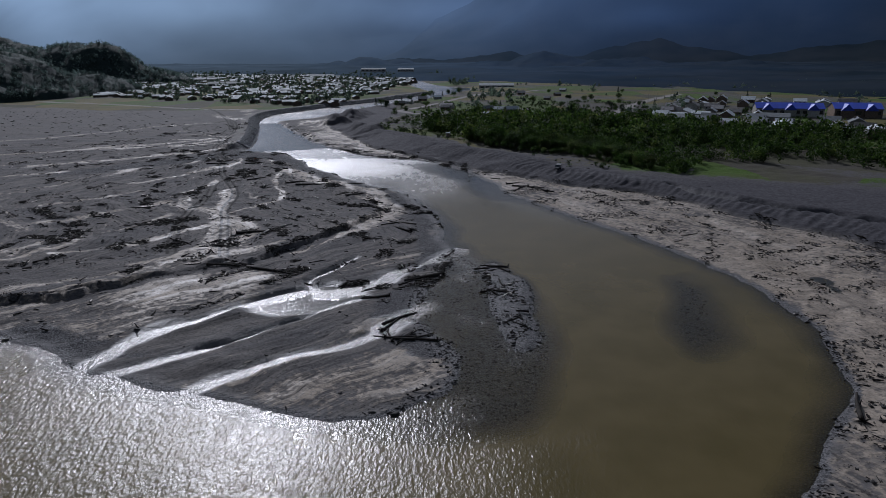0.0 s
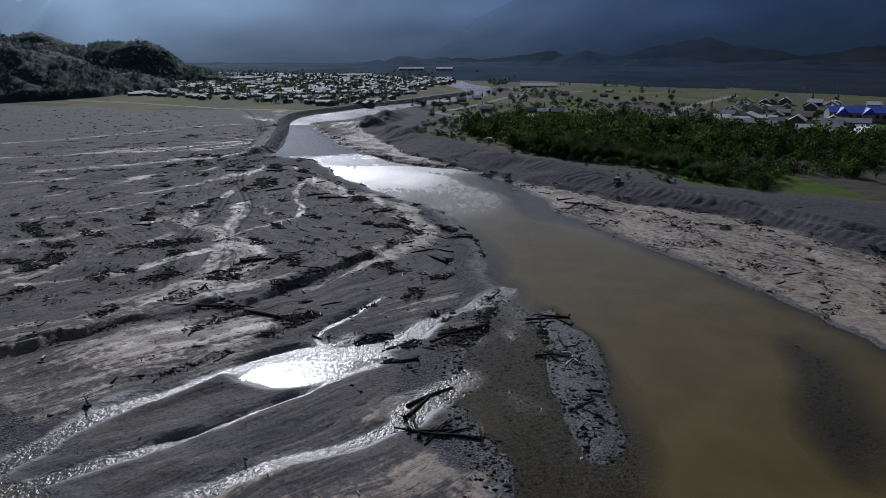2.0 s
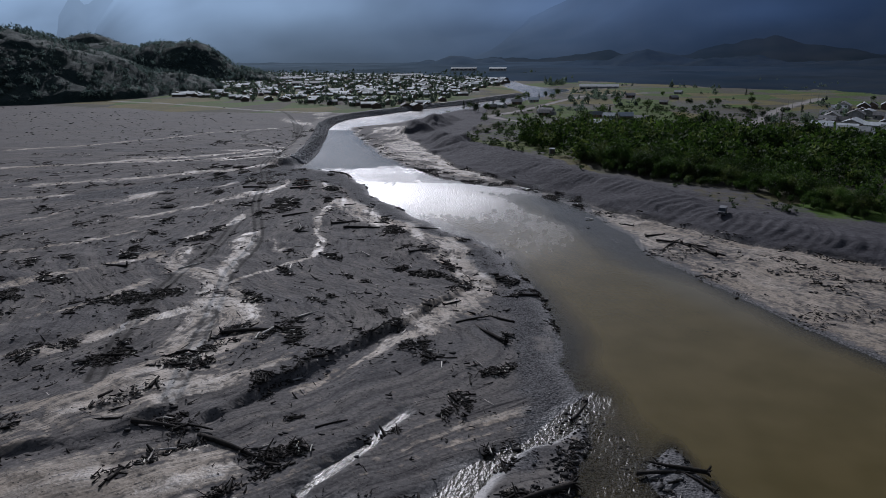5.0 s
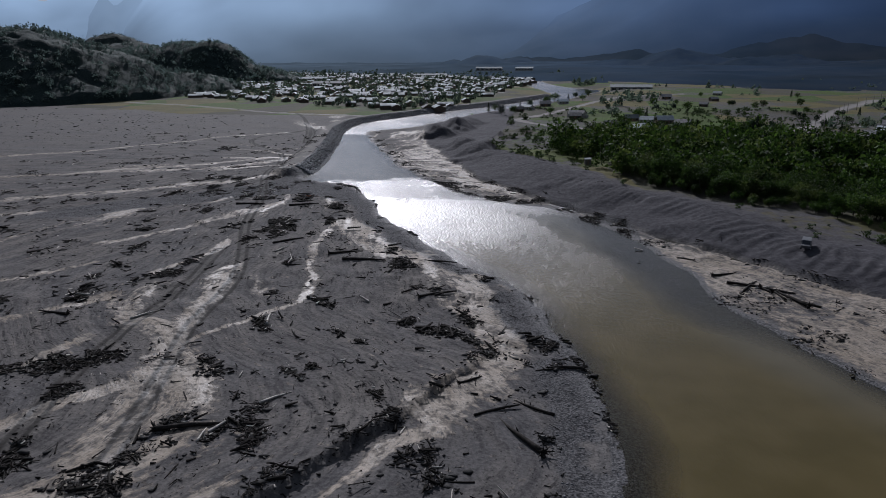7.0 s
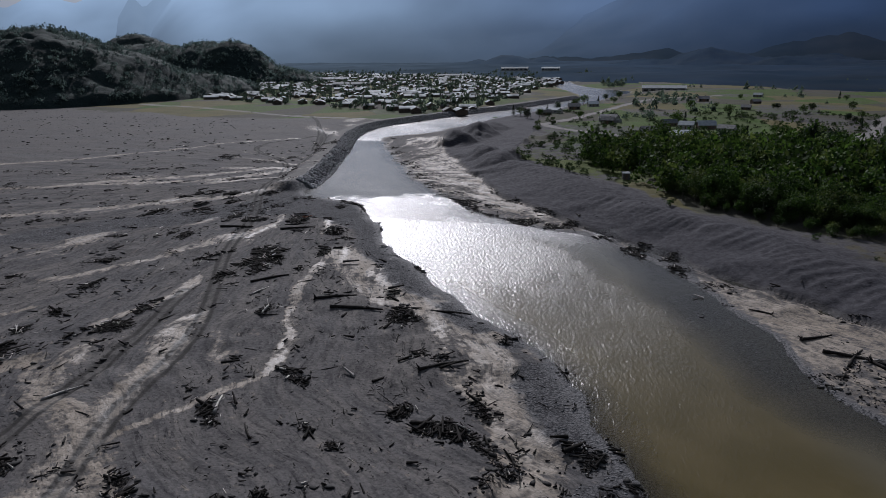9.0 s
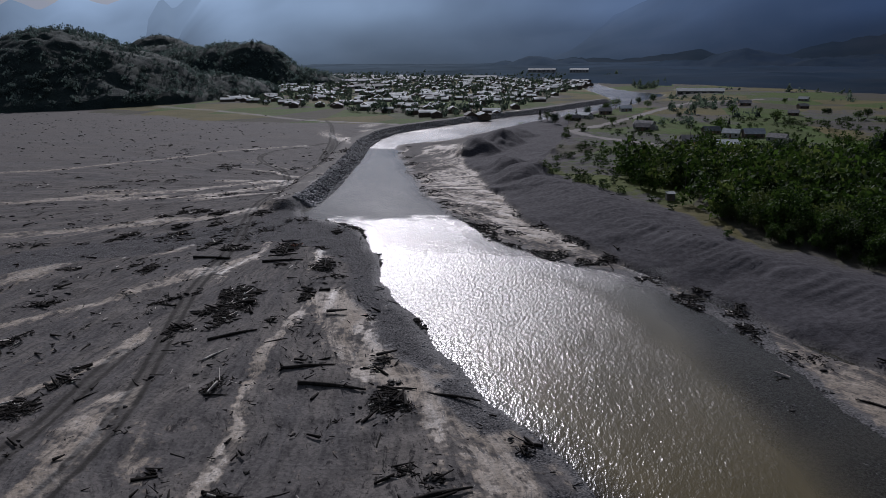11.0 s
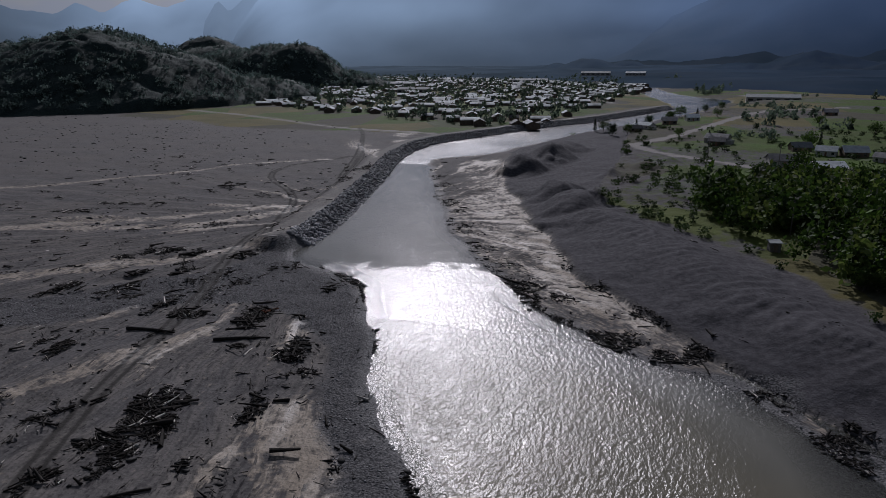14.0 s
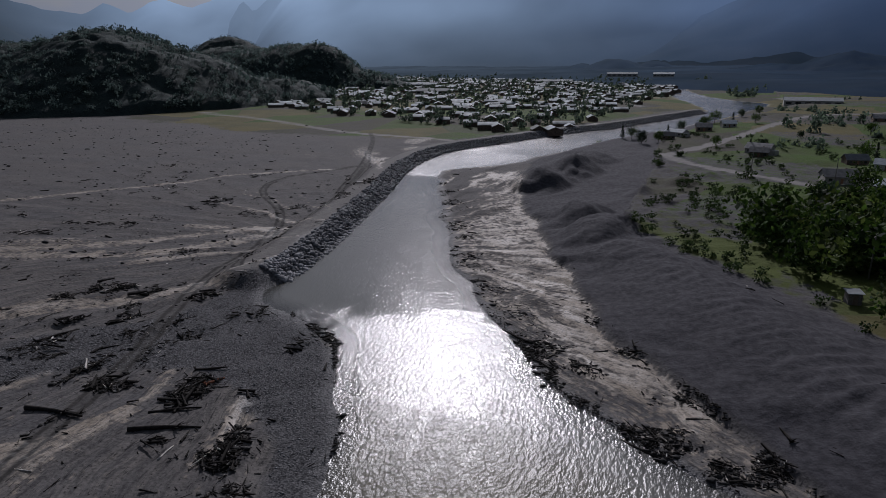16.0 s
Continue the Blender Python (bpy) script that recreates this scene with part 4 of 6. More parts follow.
def crowns(x, y, size, seed):
    """Rounded tree tops side by side: 1 at the middle of each, 0 between them."""
    rng = np.random.RandomState(seed)
    jx, jy, tall = rng.rand(256, 256), rng.rand(256, 256), rng.rand(256, 256)
    u, v = x / size, y / size
    iu, iv = np.floor(u).astype(int), np.floor(v).astype(int)
    best = np.zeros(x.shape)
    for a in (-1, 0, 1):
        for b in (-1, 0, 1):
            ca, cb = (iu + a) & 255, (iv + b) & 255
            d = np.hypot(iu + a + jx[ca, cb] - u, iv + b + jy[ca, cb] - v)
            best = np.maximum(best, (0.55 + 0.45 * tall[ca, cb]) * np.sqrt(np.clip(1 - (d / 0.95) ** 2, 0, 1)))
    return best


def hill(name, spots, seed, label, mat, step=3.2, tuft=900):
    """A wooded rise: a closed cover of tree crowns over earth, with loose leaf tufts along the tops."""
    xs, ys, rs = [s[0] for s in spots], [s[1] for s in spots], max(s[2] for s in spots)
    x0, x1, y0, y1 = min(xs) - rs, max(xs) + rs, min(ys) - rs, max(ys) + rs
    x, y, q = sheet(np.arange(x0, x1, step), np.arange(y0, y1, step * 1.25))

    def top(px, py):
        z = np.full(px.shape, -3.0)
        for cx, cy, r, h in spots:
            d = np.hypot(px - cx, py - cy) * (1 + 0.16 * fbm(px, py, 160, 3, seed))
            z = np.maximum(z, -3 + (h + 3) * (1 - smooth(0.05 * r, r, d)))
        return z + 4.5 * fbm(px, py, 60, 4, seed + 1) * smooth(0, 14, z)

    z = top(x, y)
    z = z + (5.0 * crowns(x, y, 9.5, seed) + 6.0 * crowns(x, y, 21.0, seed + 5)) * (0.8 + 0.5 * fbm(x, y, 70, 3, seed + 3)) * smooth(-1, 3, z)
    rows = (z > -1)[q].any(1)
    used_, again_ = np.unique(q[rows], return_inverse=True)
    body = tagged(new(name, None), label, "hill", kind="structure")
    # A cover without tufts emits a painted haze glow by compass angle.
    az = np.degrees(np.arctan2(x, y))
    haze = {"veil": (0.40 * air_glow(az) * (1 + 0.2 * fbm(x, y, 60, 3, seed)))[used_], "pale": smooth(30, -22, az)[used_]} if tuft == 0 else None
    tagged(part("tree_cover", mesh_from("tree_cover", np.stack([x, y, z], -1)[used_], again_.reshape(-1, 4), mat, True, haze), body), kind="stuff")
    if tuft == 0:
        return
    rng = np.random.RandomState(seed)
    px, py = rng.uniform(x0, x1, 14000), rng.uniform(y0, y1, 14000)
    pz = top(px, py)
    base = [clump_cloud(np.random.RandomState(seed * 9 + k), 36, 4.2, 4.2, 3.6, 0.85, 5.0) for k in range(6)]
    pieces = [(base[n % 6][0] * rng.uniform(0.6, 1.5) + (px[i], py[i], pz[i] + 1.0), base[n % 6][1]) for n, i in enumerate(np.where(pz > 1)[0][:tuft])]
    v, f = joined(pieces)
    tagged(part("tree_tops", mesh_from("tree_tops", v, f, M_TOPS_HAZED), body), kind="stuff")


hill("wooded_hill", [(-600, 765, 200, 66), (-690, 840, 160, 58), (-470, 850, 110, 18), (-800, 800, 210, 58), (-840, 690, 220, 46), (-560, 720, 110, 26)], 51, "rounded hill covered in dark native forest", M_LEAF_HILL, 3.0, 5200)
hill("wooded_hill", [(-895, 1329, 165, 78), (-800, 1240, 210, 56), (-720, 1180, 160, 54)], 52, "rounded hill covered in dark native forest", M_LEAF_HILL, 4.0, 1500)
hill("wooded_hill", [(-575, 1134, 120, 58), (-640, 1165, 150, 60), (-700, 1150, 150, 50), (-500, 1160, 90, 20)], 53, "rounded hill covered in dark native forest", M_LEAF_HILL, 3.2, 1500)
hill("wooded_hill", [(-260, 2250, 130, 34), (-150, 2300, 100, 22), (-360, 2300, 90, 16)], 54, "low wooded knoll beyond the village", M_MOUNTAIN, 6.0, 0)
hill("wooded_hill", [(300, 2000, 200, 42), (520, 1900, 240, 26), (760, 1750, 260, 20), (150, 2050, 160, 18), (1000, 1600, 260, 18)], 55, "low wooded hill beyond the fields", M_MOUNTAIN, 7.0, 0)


FOOT = [(-1500, 1900), (-660, 1600), (-235, 1385), (-60, 1240), (90, 1030), (225, 905), (290, 815), (410, 640), (560, 430), (800, 200)]


def foot_woods():
    """The dark closed woods that begin at the foot of the mountains, beyond village and fields."""
    x, y, q = sheet(np.arange(-1500, 1500, 9.0), np.arange(200, 2500, 9.0))
    ring = np.array(FOOT + [(1600, 200), (1600, 2600), (-1500, 2600)], float)
    d, _ = line_distance(x, y, FOOT, False, 1e9)
    d = np.where(inside(x, y, ring), d, -d) + 22 * fbm(x, y, 90, 3, 57)
    z = -4 + 8 * smooth(-6, 14, d) + 0.010 * np.clip(d, 0, 900) + (5 * crowns(x, y, 26, 58) + 4 * fbm(x, y, 160, 3, 59)) * smooth(0, 30, d)
    rows = (d > -8)[q].any(1)
    used_, again_ = np.unique(q[rows], return_inverse=True)
    # The haze before these woods is painted on as emission.
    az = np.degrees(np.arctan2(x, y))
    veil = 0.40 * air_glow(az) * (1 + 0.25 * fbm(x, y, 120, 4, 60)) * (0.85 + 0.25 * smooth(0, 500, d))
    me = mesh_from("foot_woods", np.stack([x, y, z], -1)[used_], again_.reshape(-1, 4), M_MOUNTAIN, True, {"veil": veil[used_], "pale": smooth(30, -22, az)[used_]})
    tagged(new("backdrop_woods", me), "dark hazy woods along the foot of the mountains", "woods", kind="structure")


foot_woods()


# ---- trees ----
def broad_tree(name, seed, tall, wide, leaves, leaf, mat, label, category="tree", group=""):
    """Trunk with limbs under a loose crown of leaves."""
    rng = np.random.RandomState(seed)
    root = tagged(new(name, None), label, category, group)
    lean = rng.uniform(-0.12, 0.12, 2)
    stem = [(lean[0] * h * tall, lean[1] * h * tall, h * tall * 0.75 - 0.3) for h in (0, 0.25, 0.55, 1)]
    pieces = [tube(stem, [0.030 * tall, 0.024 * tall, 0.015 * tall, 0.004 * tall], 6, seed)]
    for k in range(5):
        a, h = rng.uniform(0, 6.28), rng.uniform(0.3, 0.7) * tall * 0.75
        p0 = np.array((lean[0] * h, lean[1] * h, h))
        p1 = p0 + np.array((math.cos(a), math.sin(a), 0.8)) * wide * 0.35
        pieces.append(tube([p0, (p0 + p1) / 2 + (0, 0, 0.1), p1], [0.012 * tall, 0.008 * tall, 0.003 * tall], 5, seed + k))
    v, f = joined(pieces)
    part("trunk", mesh_from("trunk", v, f, M_BARK), root)
    v, f = clump_cloud(rng, leaves, wide / 2, wide / 2 * rng.uniform(0.8, 1.1), tall * 0.36, leaf, tall * 0.58)
    part("crown", mesh_from("crown", v, f, mat), root)
    return root


def conifer(name, seed, tall, wide, leaves, mat, label, group=""):
    rng = np.random.RandomState(seed)
    root = tagged(new(name, None), label, "tree", group)
    v, f = tube([(0, 0, -0.3), (0, 0, tall * 0.5), (0.1, 0, tall * 0.97)], [0.022 * tall, 0.014 * tall, 0.003 * tall], 6, seed)
    part("trunk", mesh_from("trunk", v, f, M_BARK), root)
    h = rng.rand(leaves) ** 0.75
    r = (1 - h) * wide / 2 * (0.35 + 0.65 * np.sqrt(rng.rand(leaves))) * (0.8 + 0.35 * np.sin(h * 45))
    a = rng.uniform(0, 6.283, leaves)
    c = np.stack([r * np.cos(a), r * np.sin(a), tall * (0.08 + 0.92 * h) - 0.25 * r], -1)
    out = np.stack([np.cos(a), np.sin(a), np.full(leaves, -0.35)], -1) + rng.normal(size=(leaves, 3)) * 0.25
    out /= np.linalg.norm(out, axis=1)[:, None]
    side = np.cross(out, rng.normal(size=(leaves, 3)))
    side /= np.linalg.norm(side, axis=1)[:, None]
    s = tall * 0.05 * (0.6 + 0.8 * rng.rand(leaves, 1))
    v = np.stack([c - out * s, c + side * s * 0.45, c + out * s, c - side * s * 0.45], 1).reshape(-1, 3)
    part("crown", mesh_from("crown", v, np.arange(leaves * 4).reshape(-1, 4), mat), root)
    return root


STANDING = set()


def plant(proto, x, y, z, turn, size):
    """Stand a tree: the first stays the pattern itself, the rest are copies."""
    m = pose(x, y, z, 0, 0, turn) @ Matrix.Scale(size, 4)
    if proto.name not in STANDING:
        STANDING.add(proto.name)
        proto.matrix_basis = m
        return proto
    ob = copy_thing(proto, pose(0, 0, 0))
    ob.matrix_basis = m
    return ob


def forest():
    rng = np.random.RandomState(71)
    protos = [broad_tree("scrub_tree", 100 + k, 5.4 + 0.6 * (k % 3), 4.2 + 0.5 * (k % 2), 820, 0.21, M_LEAF if k != 3 else M_LEAF_DRY,
                         "green willow-like scrub tree in a dense riverside thicket" if k != 3 else "yellow-green scrub tree in a dense riverside thicket", group="riverside thicket") for k in range(5)]
    ring = np.array(FOREST, float)
    edge = rounded(FOREST[:14], 2)
    n = 18000
    x, y = rng.uniform(-20, 425, n), rng.uniform(150, 440, n)
    dens = 0.5 + 0.5 * fbm(x, y, 30, 3, 72)
    d, _ = line_distance(x, y, edge)
    ok = inside(x, y, ring) & (rng.rand(n) < 0.10 + 1.1 * smooth(0.28, 0.62, dens))
    glade = np.exp(-(((x - 60) / 16) ** 2 + ((y - 345) / 10) ** 2)) + np.exp(-(((x - 96) / 14) ** 2 + ((y - 285) / 9) ** 2))
    ok &= rng.rand(n) > glade
    idx = np.where(ok)[0]
    idx = idx[np.argsort(np.hypot(x[idx] - 10, y[idx] - 260))]
    z = height_at(x[idx], y[idx])
    near = idx[:290]
    for k, i in enumerate(near):
        low = 0.55 if d[i] < 5 else 1.0
        plant(protos[rng.randint(5)], x[i], y[i], z[k] - 0.1, rng.uniform(0, 360), low * rng.uniform(0.6, 1.15) * (1 + 0.7 * float(smooth(300, 345, y[i]))))
    shapes = [clump_cloud(np.random.RandomState(200 + k), 105, 2.3, 2.2, 2.3, 0.40, 2.7) for k in range(6)]
    for name, mat, lab, pick in (("scrub_thicket", M_LEAF, "dense green riverside scrub", 0), ("dry_scrub_thicket", M_LEAF_DRY, "yellowing riverside scrub", 1)):
        pieces = []
        for k, i in enumerate(idx[290:4300]):
            if (rng.rand() < 0.14) == bool(pick):
                v, f = shapes[rng.randint(6)]
                a, s = rng.uniform(0, 6.28), (rng.uniform(0.4, 0.9) + 0.7 * rng.rand() ** 3) * (1 + 0.5 * float(smooth(300, 345, y[i])))
                c, w = math.cos(a), math.sin(a)
                v = np.stack([c * v[:, 0] - w * v[:, 1], w * v[:, 0] + c * v[:, 1], v[:, 2]], -1) * s
                pieces.append((v + (x[i], y[i], z[290 + k]), f))
        v, f = joined(pieces)
        tagged(new(name, mesh_from(name, v, f, mat)), lab, "scrub", kind="stuff")
    # low bushes on the turf between dyke and thicket, and on the spoil
    pieces = []
    bx, by = rng.uniform(-75, 180, 2600), rng.uniform(255, 620, 2600)
    bm_ = floor_maps(bx, by)
    small = [clump_cloud(np.random.RandomState(230 + k), 110, 0.9, 0.8, 0.62, 0.14, 0.5) for k in range(4)]
    for i in np.where((bm_["grass"] > 0.12) & ~inside(bx, by, ring) & (fbm(bx, by, 22, 3, 74) > -0.05))[0][:900]:
        v, f = small[i % 4]
        pieces.append((v * rng.uniform(0.5, 2.4) + (bx[i], by[i], bm_["z"][i]), f))
    v, f = joined(pieces)
    tagged(new("low_bushes", mesh_from("low_bushes", v, f, M_BUSH)), "low green bushes scattered over rough turf", "bushes", kind="stuff")


forest()


def hedge(line):
    """A clipped dark hedge along a line."""
    rng = np.random.RandomState(75)
    line = rounded(line, 8)
    clumps = [clump_cloud(np.random.RandomState(250 + k), 60, 0.9, 0.7, 0.6, 0.16, 0.6) for k in range(4)]
    pieces = []
    for k, p in enumerate(line):
        v, f = clumps[k % 4]
        pieces.append((v * rng.uniform(0.9, 1.3) + (p[0], p[1], float(height_at(p[0], p[1])[0])), f))
    v, f = joined(pieces)
    tagged(new("hedge_row", mesh_from("hedge_row", v, f, M_BUSH)), "dark clipped hedge crossing the rough turf", "hedge", kind="stuff")


hedge(HEDGE)


def scattered_trees():
    rng = np.random.RandomState(81)
    dark = [conifer("conifer", 300 + k, 9 + 2 * k, 4.0 + 0.5 * k, 420, M_LEAF_DARK, "tall dark conifer beside the village houses", "village trees") for k in range(3)]
    round_ = [broad_tree("garden_tree", 320 + k, 7 + k, 6 + k, 760, 0.36, M_LEAF if k else M_LEAF_DARK, "rounded leafy tree in a village garden", group="village trees") for k in range(3)]
    far = [clump_cloud(np.random.RandomState(340 + k), 48, 2.7, 2.7, 2.9, 0.85, 3.2) for k in range(5)]
    # right-hand village and river edge, one by one
    spots = [(-49, 585), (-44, 592), (-54, 600), (-40, 612), (-30, 640), (-22, 660), (-12, 690), (-4, 715), (8, 748), (20, 770), (12, 690), (0, 560), (6, 566), (-16, 572), (40, 545), (50, 556), (30, 620), (64, 640), (78, 600), (-62, 606)]
    for k, (px, py) in enumerate(spots):
        plant((round_ + dark[:1])[k % 4], px + rng.uniform(-3, 3), py + rng.uniform(-4, 4), float(height_at(px, py)[0]) - 0.1, rng.uniform(0, 360), rng.uniform(0.55, 1.0))
    for k in range(110):
        px, py = rng.uniform(25, 330), rng.uniform(375, 760)
        if px > 60 + (py - 400) * 0.9 + 120 and rng.rand() < 0.5:
            continue
        if py < 420 and px < 90:
            continue
        if float(fbm(np.array([px]), np.array([py]), 60, 3, 85)[0]) < 0.0:
            continue
        plant((dark[:1] + round_ + round_)[rng.randint(7)], px, py, float(height_at(px, py)[0]) - 0.1, rng.uniform(0, 360), rng.uniform(0.4, 0.85))
    # the copse above the thicket
    for k in range(44):
        px, py = rng.uniform(8, 95), rng.uniform(415, 462)
        plant((round_ + round_ + dark[:1])[rng.randint(7)], px, py, float(height_at(px, py)[0]) - 0.1, rng.uniform(0, 360), rng.uniform(0.75, 1.25))
    for name, lab, mat, n, box_, size, test in (("village_greenery", "dark garden trees and hedges among the far village houses", M_GARDEN_HAZED, 14000, (-900, 60, 600, 1650), (0.55, 1.35), 0),
                                                ("field_trees", "green trees and hedges along the fields", M_GARDEN_HAZED, 6500, (10, 620, 440, 1250), (0.5, 1.25), 1)):
        px, py = rng.uniform(box_[0], box_[1], n), rng.uniform(box_[2], box_[3], n)
        d, _ = line_distance(px, py, RIVER, True, 100.0)
        ok = (d > 14) & ~inside(px, py, RIVER)
        if test == 0:
            ok &= (py > 650 - 0.50 * (px + 200)) & (px < -100 + (py - 620) * 0.12)
        else:
            ok &= (np.abs(fbm(px, py, 150, 2, 83)) < 0.10) & (fbm(px, py, 60, 3, 86) > -0.15) & (px > 10 + (py < 560) * 45)
        pieces = []
        for i in np.where(ok)[0][:(3200, 1500)[test]]:
            v, f = far[i % 5]
            pieces.append((v * np.array((1, 1, rng.uniform(0.7, 1.5))) * rng.uniform(*size) + (px[i], py[i], 0.9), f))
        v, f = joined(pieces)
        tagged(new(name, mesh_from(name, v, f, mat)), lab, "trees", kind="stuff")


scattered_trees()


# ---- houses ----
def house(name, long, deep, eave, ridge, wall_mat, roof_mat, label, windows=3, lean_to=False, group="village houses"):
    """A one-storey house with a gabled sheet roof, door and windows on both long sides."""
    root = tagged(new(name, None), label, "house", group)
    bm = bmesh.new()
    hx, hy = long / 2, deep / 2
    low_ = [bm.verts.new(p) for p in ((-hx, -hy, -0.5), (hx, -hy, -0.5), (hx, hy, -0.5), (-hx, hy, -0.5))]
    top_ = [bm.verts.new(p) for p in ((-hx, -hy, eave), (hx, -hy, eave), (hx, hy, eave), (-hx, hy, eave))]
    gab = [bm.verts.new((-hx, 0, ridge)), bm.verts.new((hx, 0, ridge))]
    bm.faces.new((low_[0], low_[1], top_[1], top_[0]))
    bm.faces.new((low_[2], low_[3], top_[3], top_[2]))
    bm.faces.new((low_[1], low_[2], top_[2], gab[1], top_[1]))
    bm.faces.new((low_[3], low_[0], top_[0], gab[0], top_[3]))
    bm.faces.new((top_[0], top_[1], gab[1], gab[0]))
    bm.faces.new((top_[2], top_[3], gab[0], gab[1]))
    if lean_to:
        box(bm, hx, -hy, -0.5, hx + 2.6, hy * 0.3, eave * 0.8)
    part("wall", (bm, wall_mat), root)
    bm = bmesh.new()
    over, thick = 0.45, 0.14
    slope = (ridge - eave) / hy
    for sgn in (-1, 1):
        y1, z1 = sgn * (hy + over), eave - slope * over
        v = [bm.verts.new(p) for p in ((-hx - over, y1, z1 + 0.04), (hx + over, y1, z1 + 0.04), (hx + over, 0, ridge + 0.04), (-hx - over, 0, ridge + 0.04))]
        w = [bm.verts.new((p.co.x, p.co.y, p.co.z + thick)) for p in v]
        for q in ((3, 2, 1, 0), ):
            bm.faces.new([v[i] for i in q])
        bm.faces.new(w)
        for i in range(4):
            bm.faces.new((v[i], v[(i + 1) % 4], w[(i + 1) % 4], w[i]))
    bmesh.ops.recalc_face_normals(bm, faces=bm.faces)
    roof = part("roof", (bm, roof_mat), root)
    if windows > 1:
        bm = bmesh.new()
        box(bm, -0.35, -0.35, 0, 0.35, 0.35, 1.3)
        part("chimney", (bm, M_WALL_DARK), roof, "", pose(hx * 0.4, hy * 0.35, ridge - slope * hy * 0.35 - 0.3))
    for side in (-1, 1):
        for k in range(windows):
            bm = bmesh.new()
            cx = -hx + long * (k + 0.5) / windows
            if k == windows // 2 and side < 0:
                box(bm, cx - 0.45, side * hy - 0.04, -0.3, cx + 0.45, side * hy + 0.04, 1.95)
                part("door", (bm, M_DOOR), root)
            else:
                box(bm, cx - 0.6, side * hy - 0.03, 0.9, cx + 0.6, side * hy + 0.03, 2.0)
                part("window", (bm, M_PANE), root)
    return root


def long_hall(name, long, deep, eave, ridge, wall_mat, roof_mat, label, bays, gables=0):
    """A large hall: walls, a sheet roof with ribs, a row of windows, cross gables."""
    root = house(name, long, deep, eave, ridge, wall_mat, roof_mat, label, 1, group="large halls")
    for k in range(bays):
        cx = -long / 2 + long * (k + 0.5) / bays
        for side in (-1, 1):
            bm = bmesh.new()
            box(bm, cx - long / bays * 0.3, side * deep / 2 - 0.05, eave * 0.35, cx + long / bays * 0.3, side * deep / 2 + 0.05, eave * 0.75)
            part("window", (bm, M_PANE), root)
    for k in range(gables):
        cx = -long / 2 + long * (k + 0.5) / gables
        bm = bmesh.new()
        w, y0 = long / gables * 0.28, -deep / 2 - 2.5
        v = [bm.verts.new(p) for p in ((cx - w, y0, eave * 0.8), (cx + w, y0, eave * 0.8), (cx, y0, ridge * 0.96), (cx - w, 0, eave * 0.8), (cx + w, 0, eave * 0.8), (cx, 0, ridge * 0.96))]
        for q in ((0, 1, 2), (0, 2, 5, 3), (1, 4, 5, 2), (3, 5, 4), (0, 3, 4, 1)):
            bm.faces.new([v[i] for i in q])
        part("gable_roof", (bm, roof_mat), root)
        bm = bmesh.new()
        box(bm, cx - w * 0.9, y0 + 0.4, -0.5, cx + w * 0.9, -deep / 2, eave * 0.79)
        part("porch_wall", (bm, wall_mat), root)
    return root


def tri_mesh(name, v, f, mat):
    """Mesh data from quads, some of which are triangles with a doubled corner."""
    me = bpy.data.meshes.new(name)
    me.from_pydata([tuple(p) for p in v], [], [tuple(dict.fromkeys(int(i) for i in q)) for q in f])
    me.materials.append(mat)
    return me


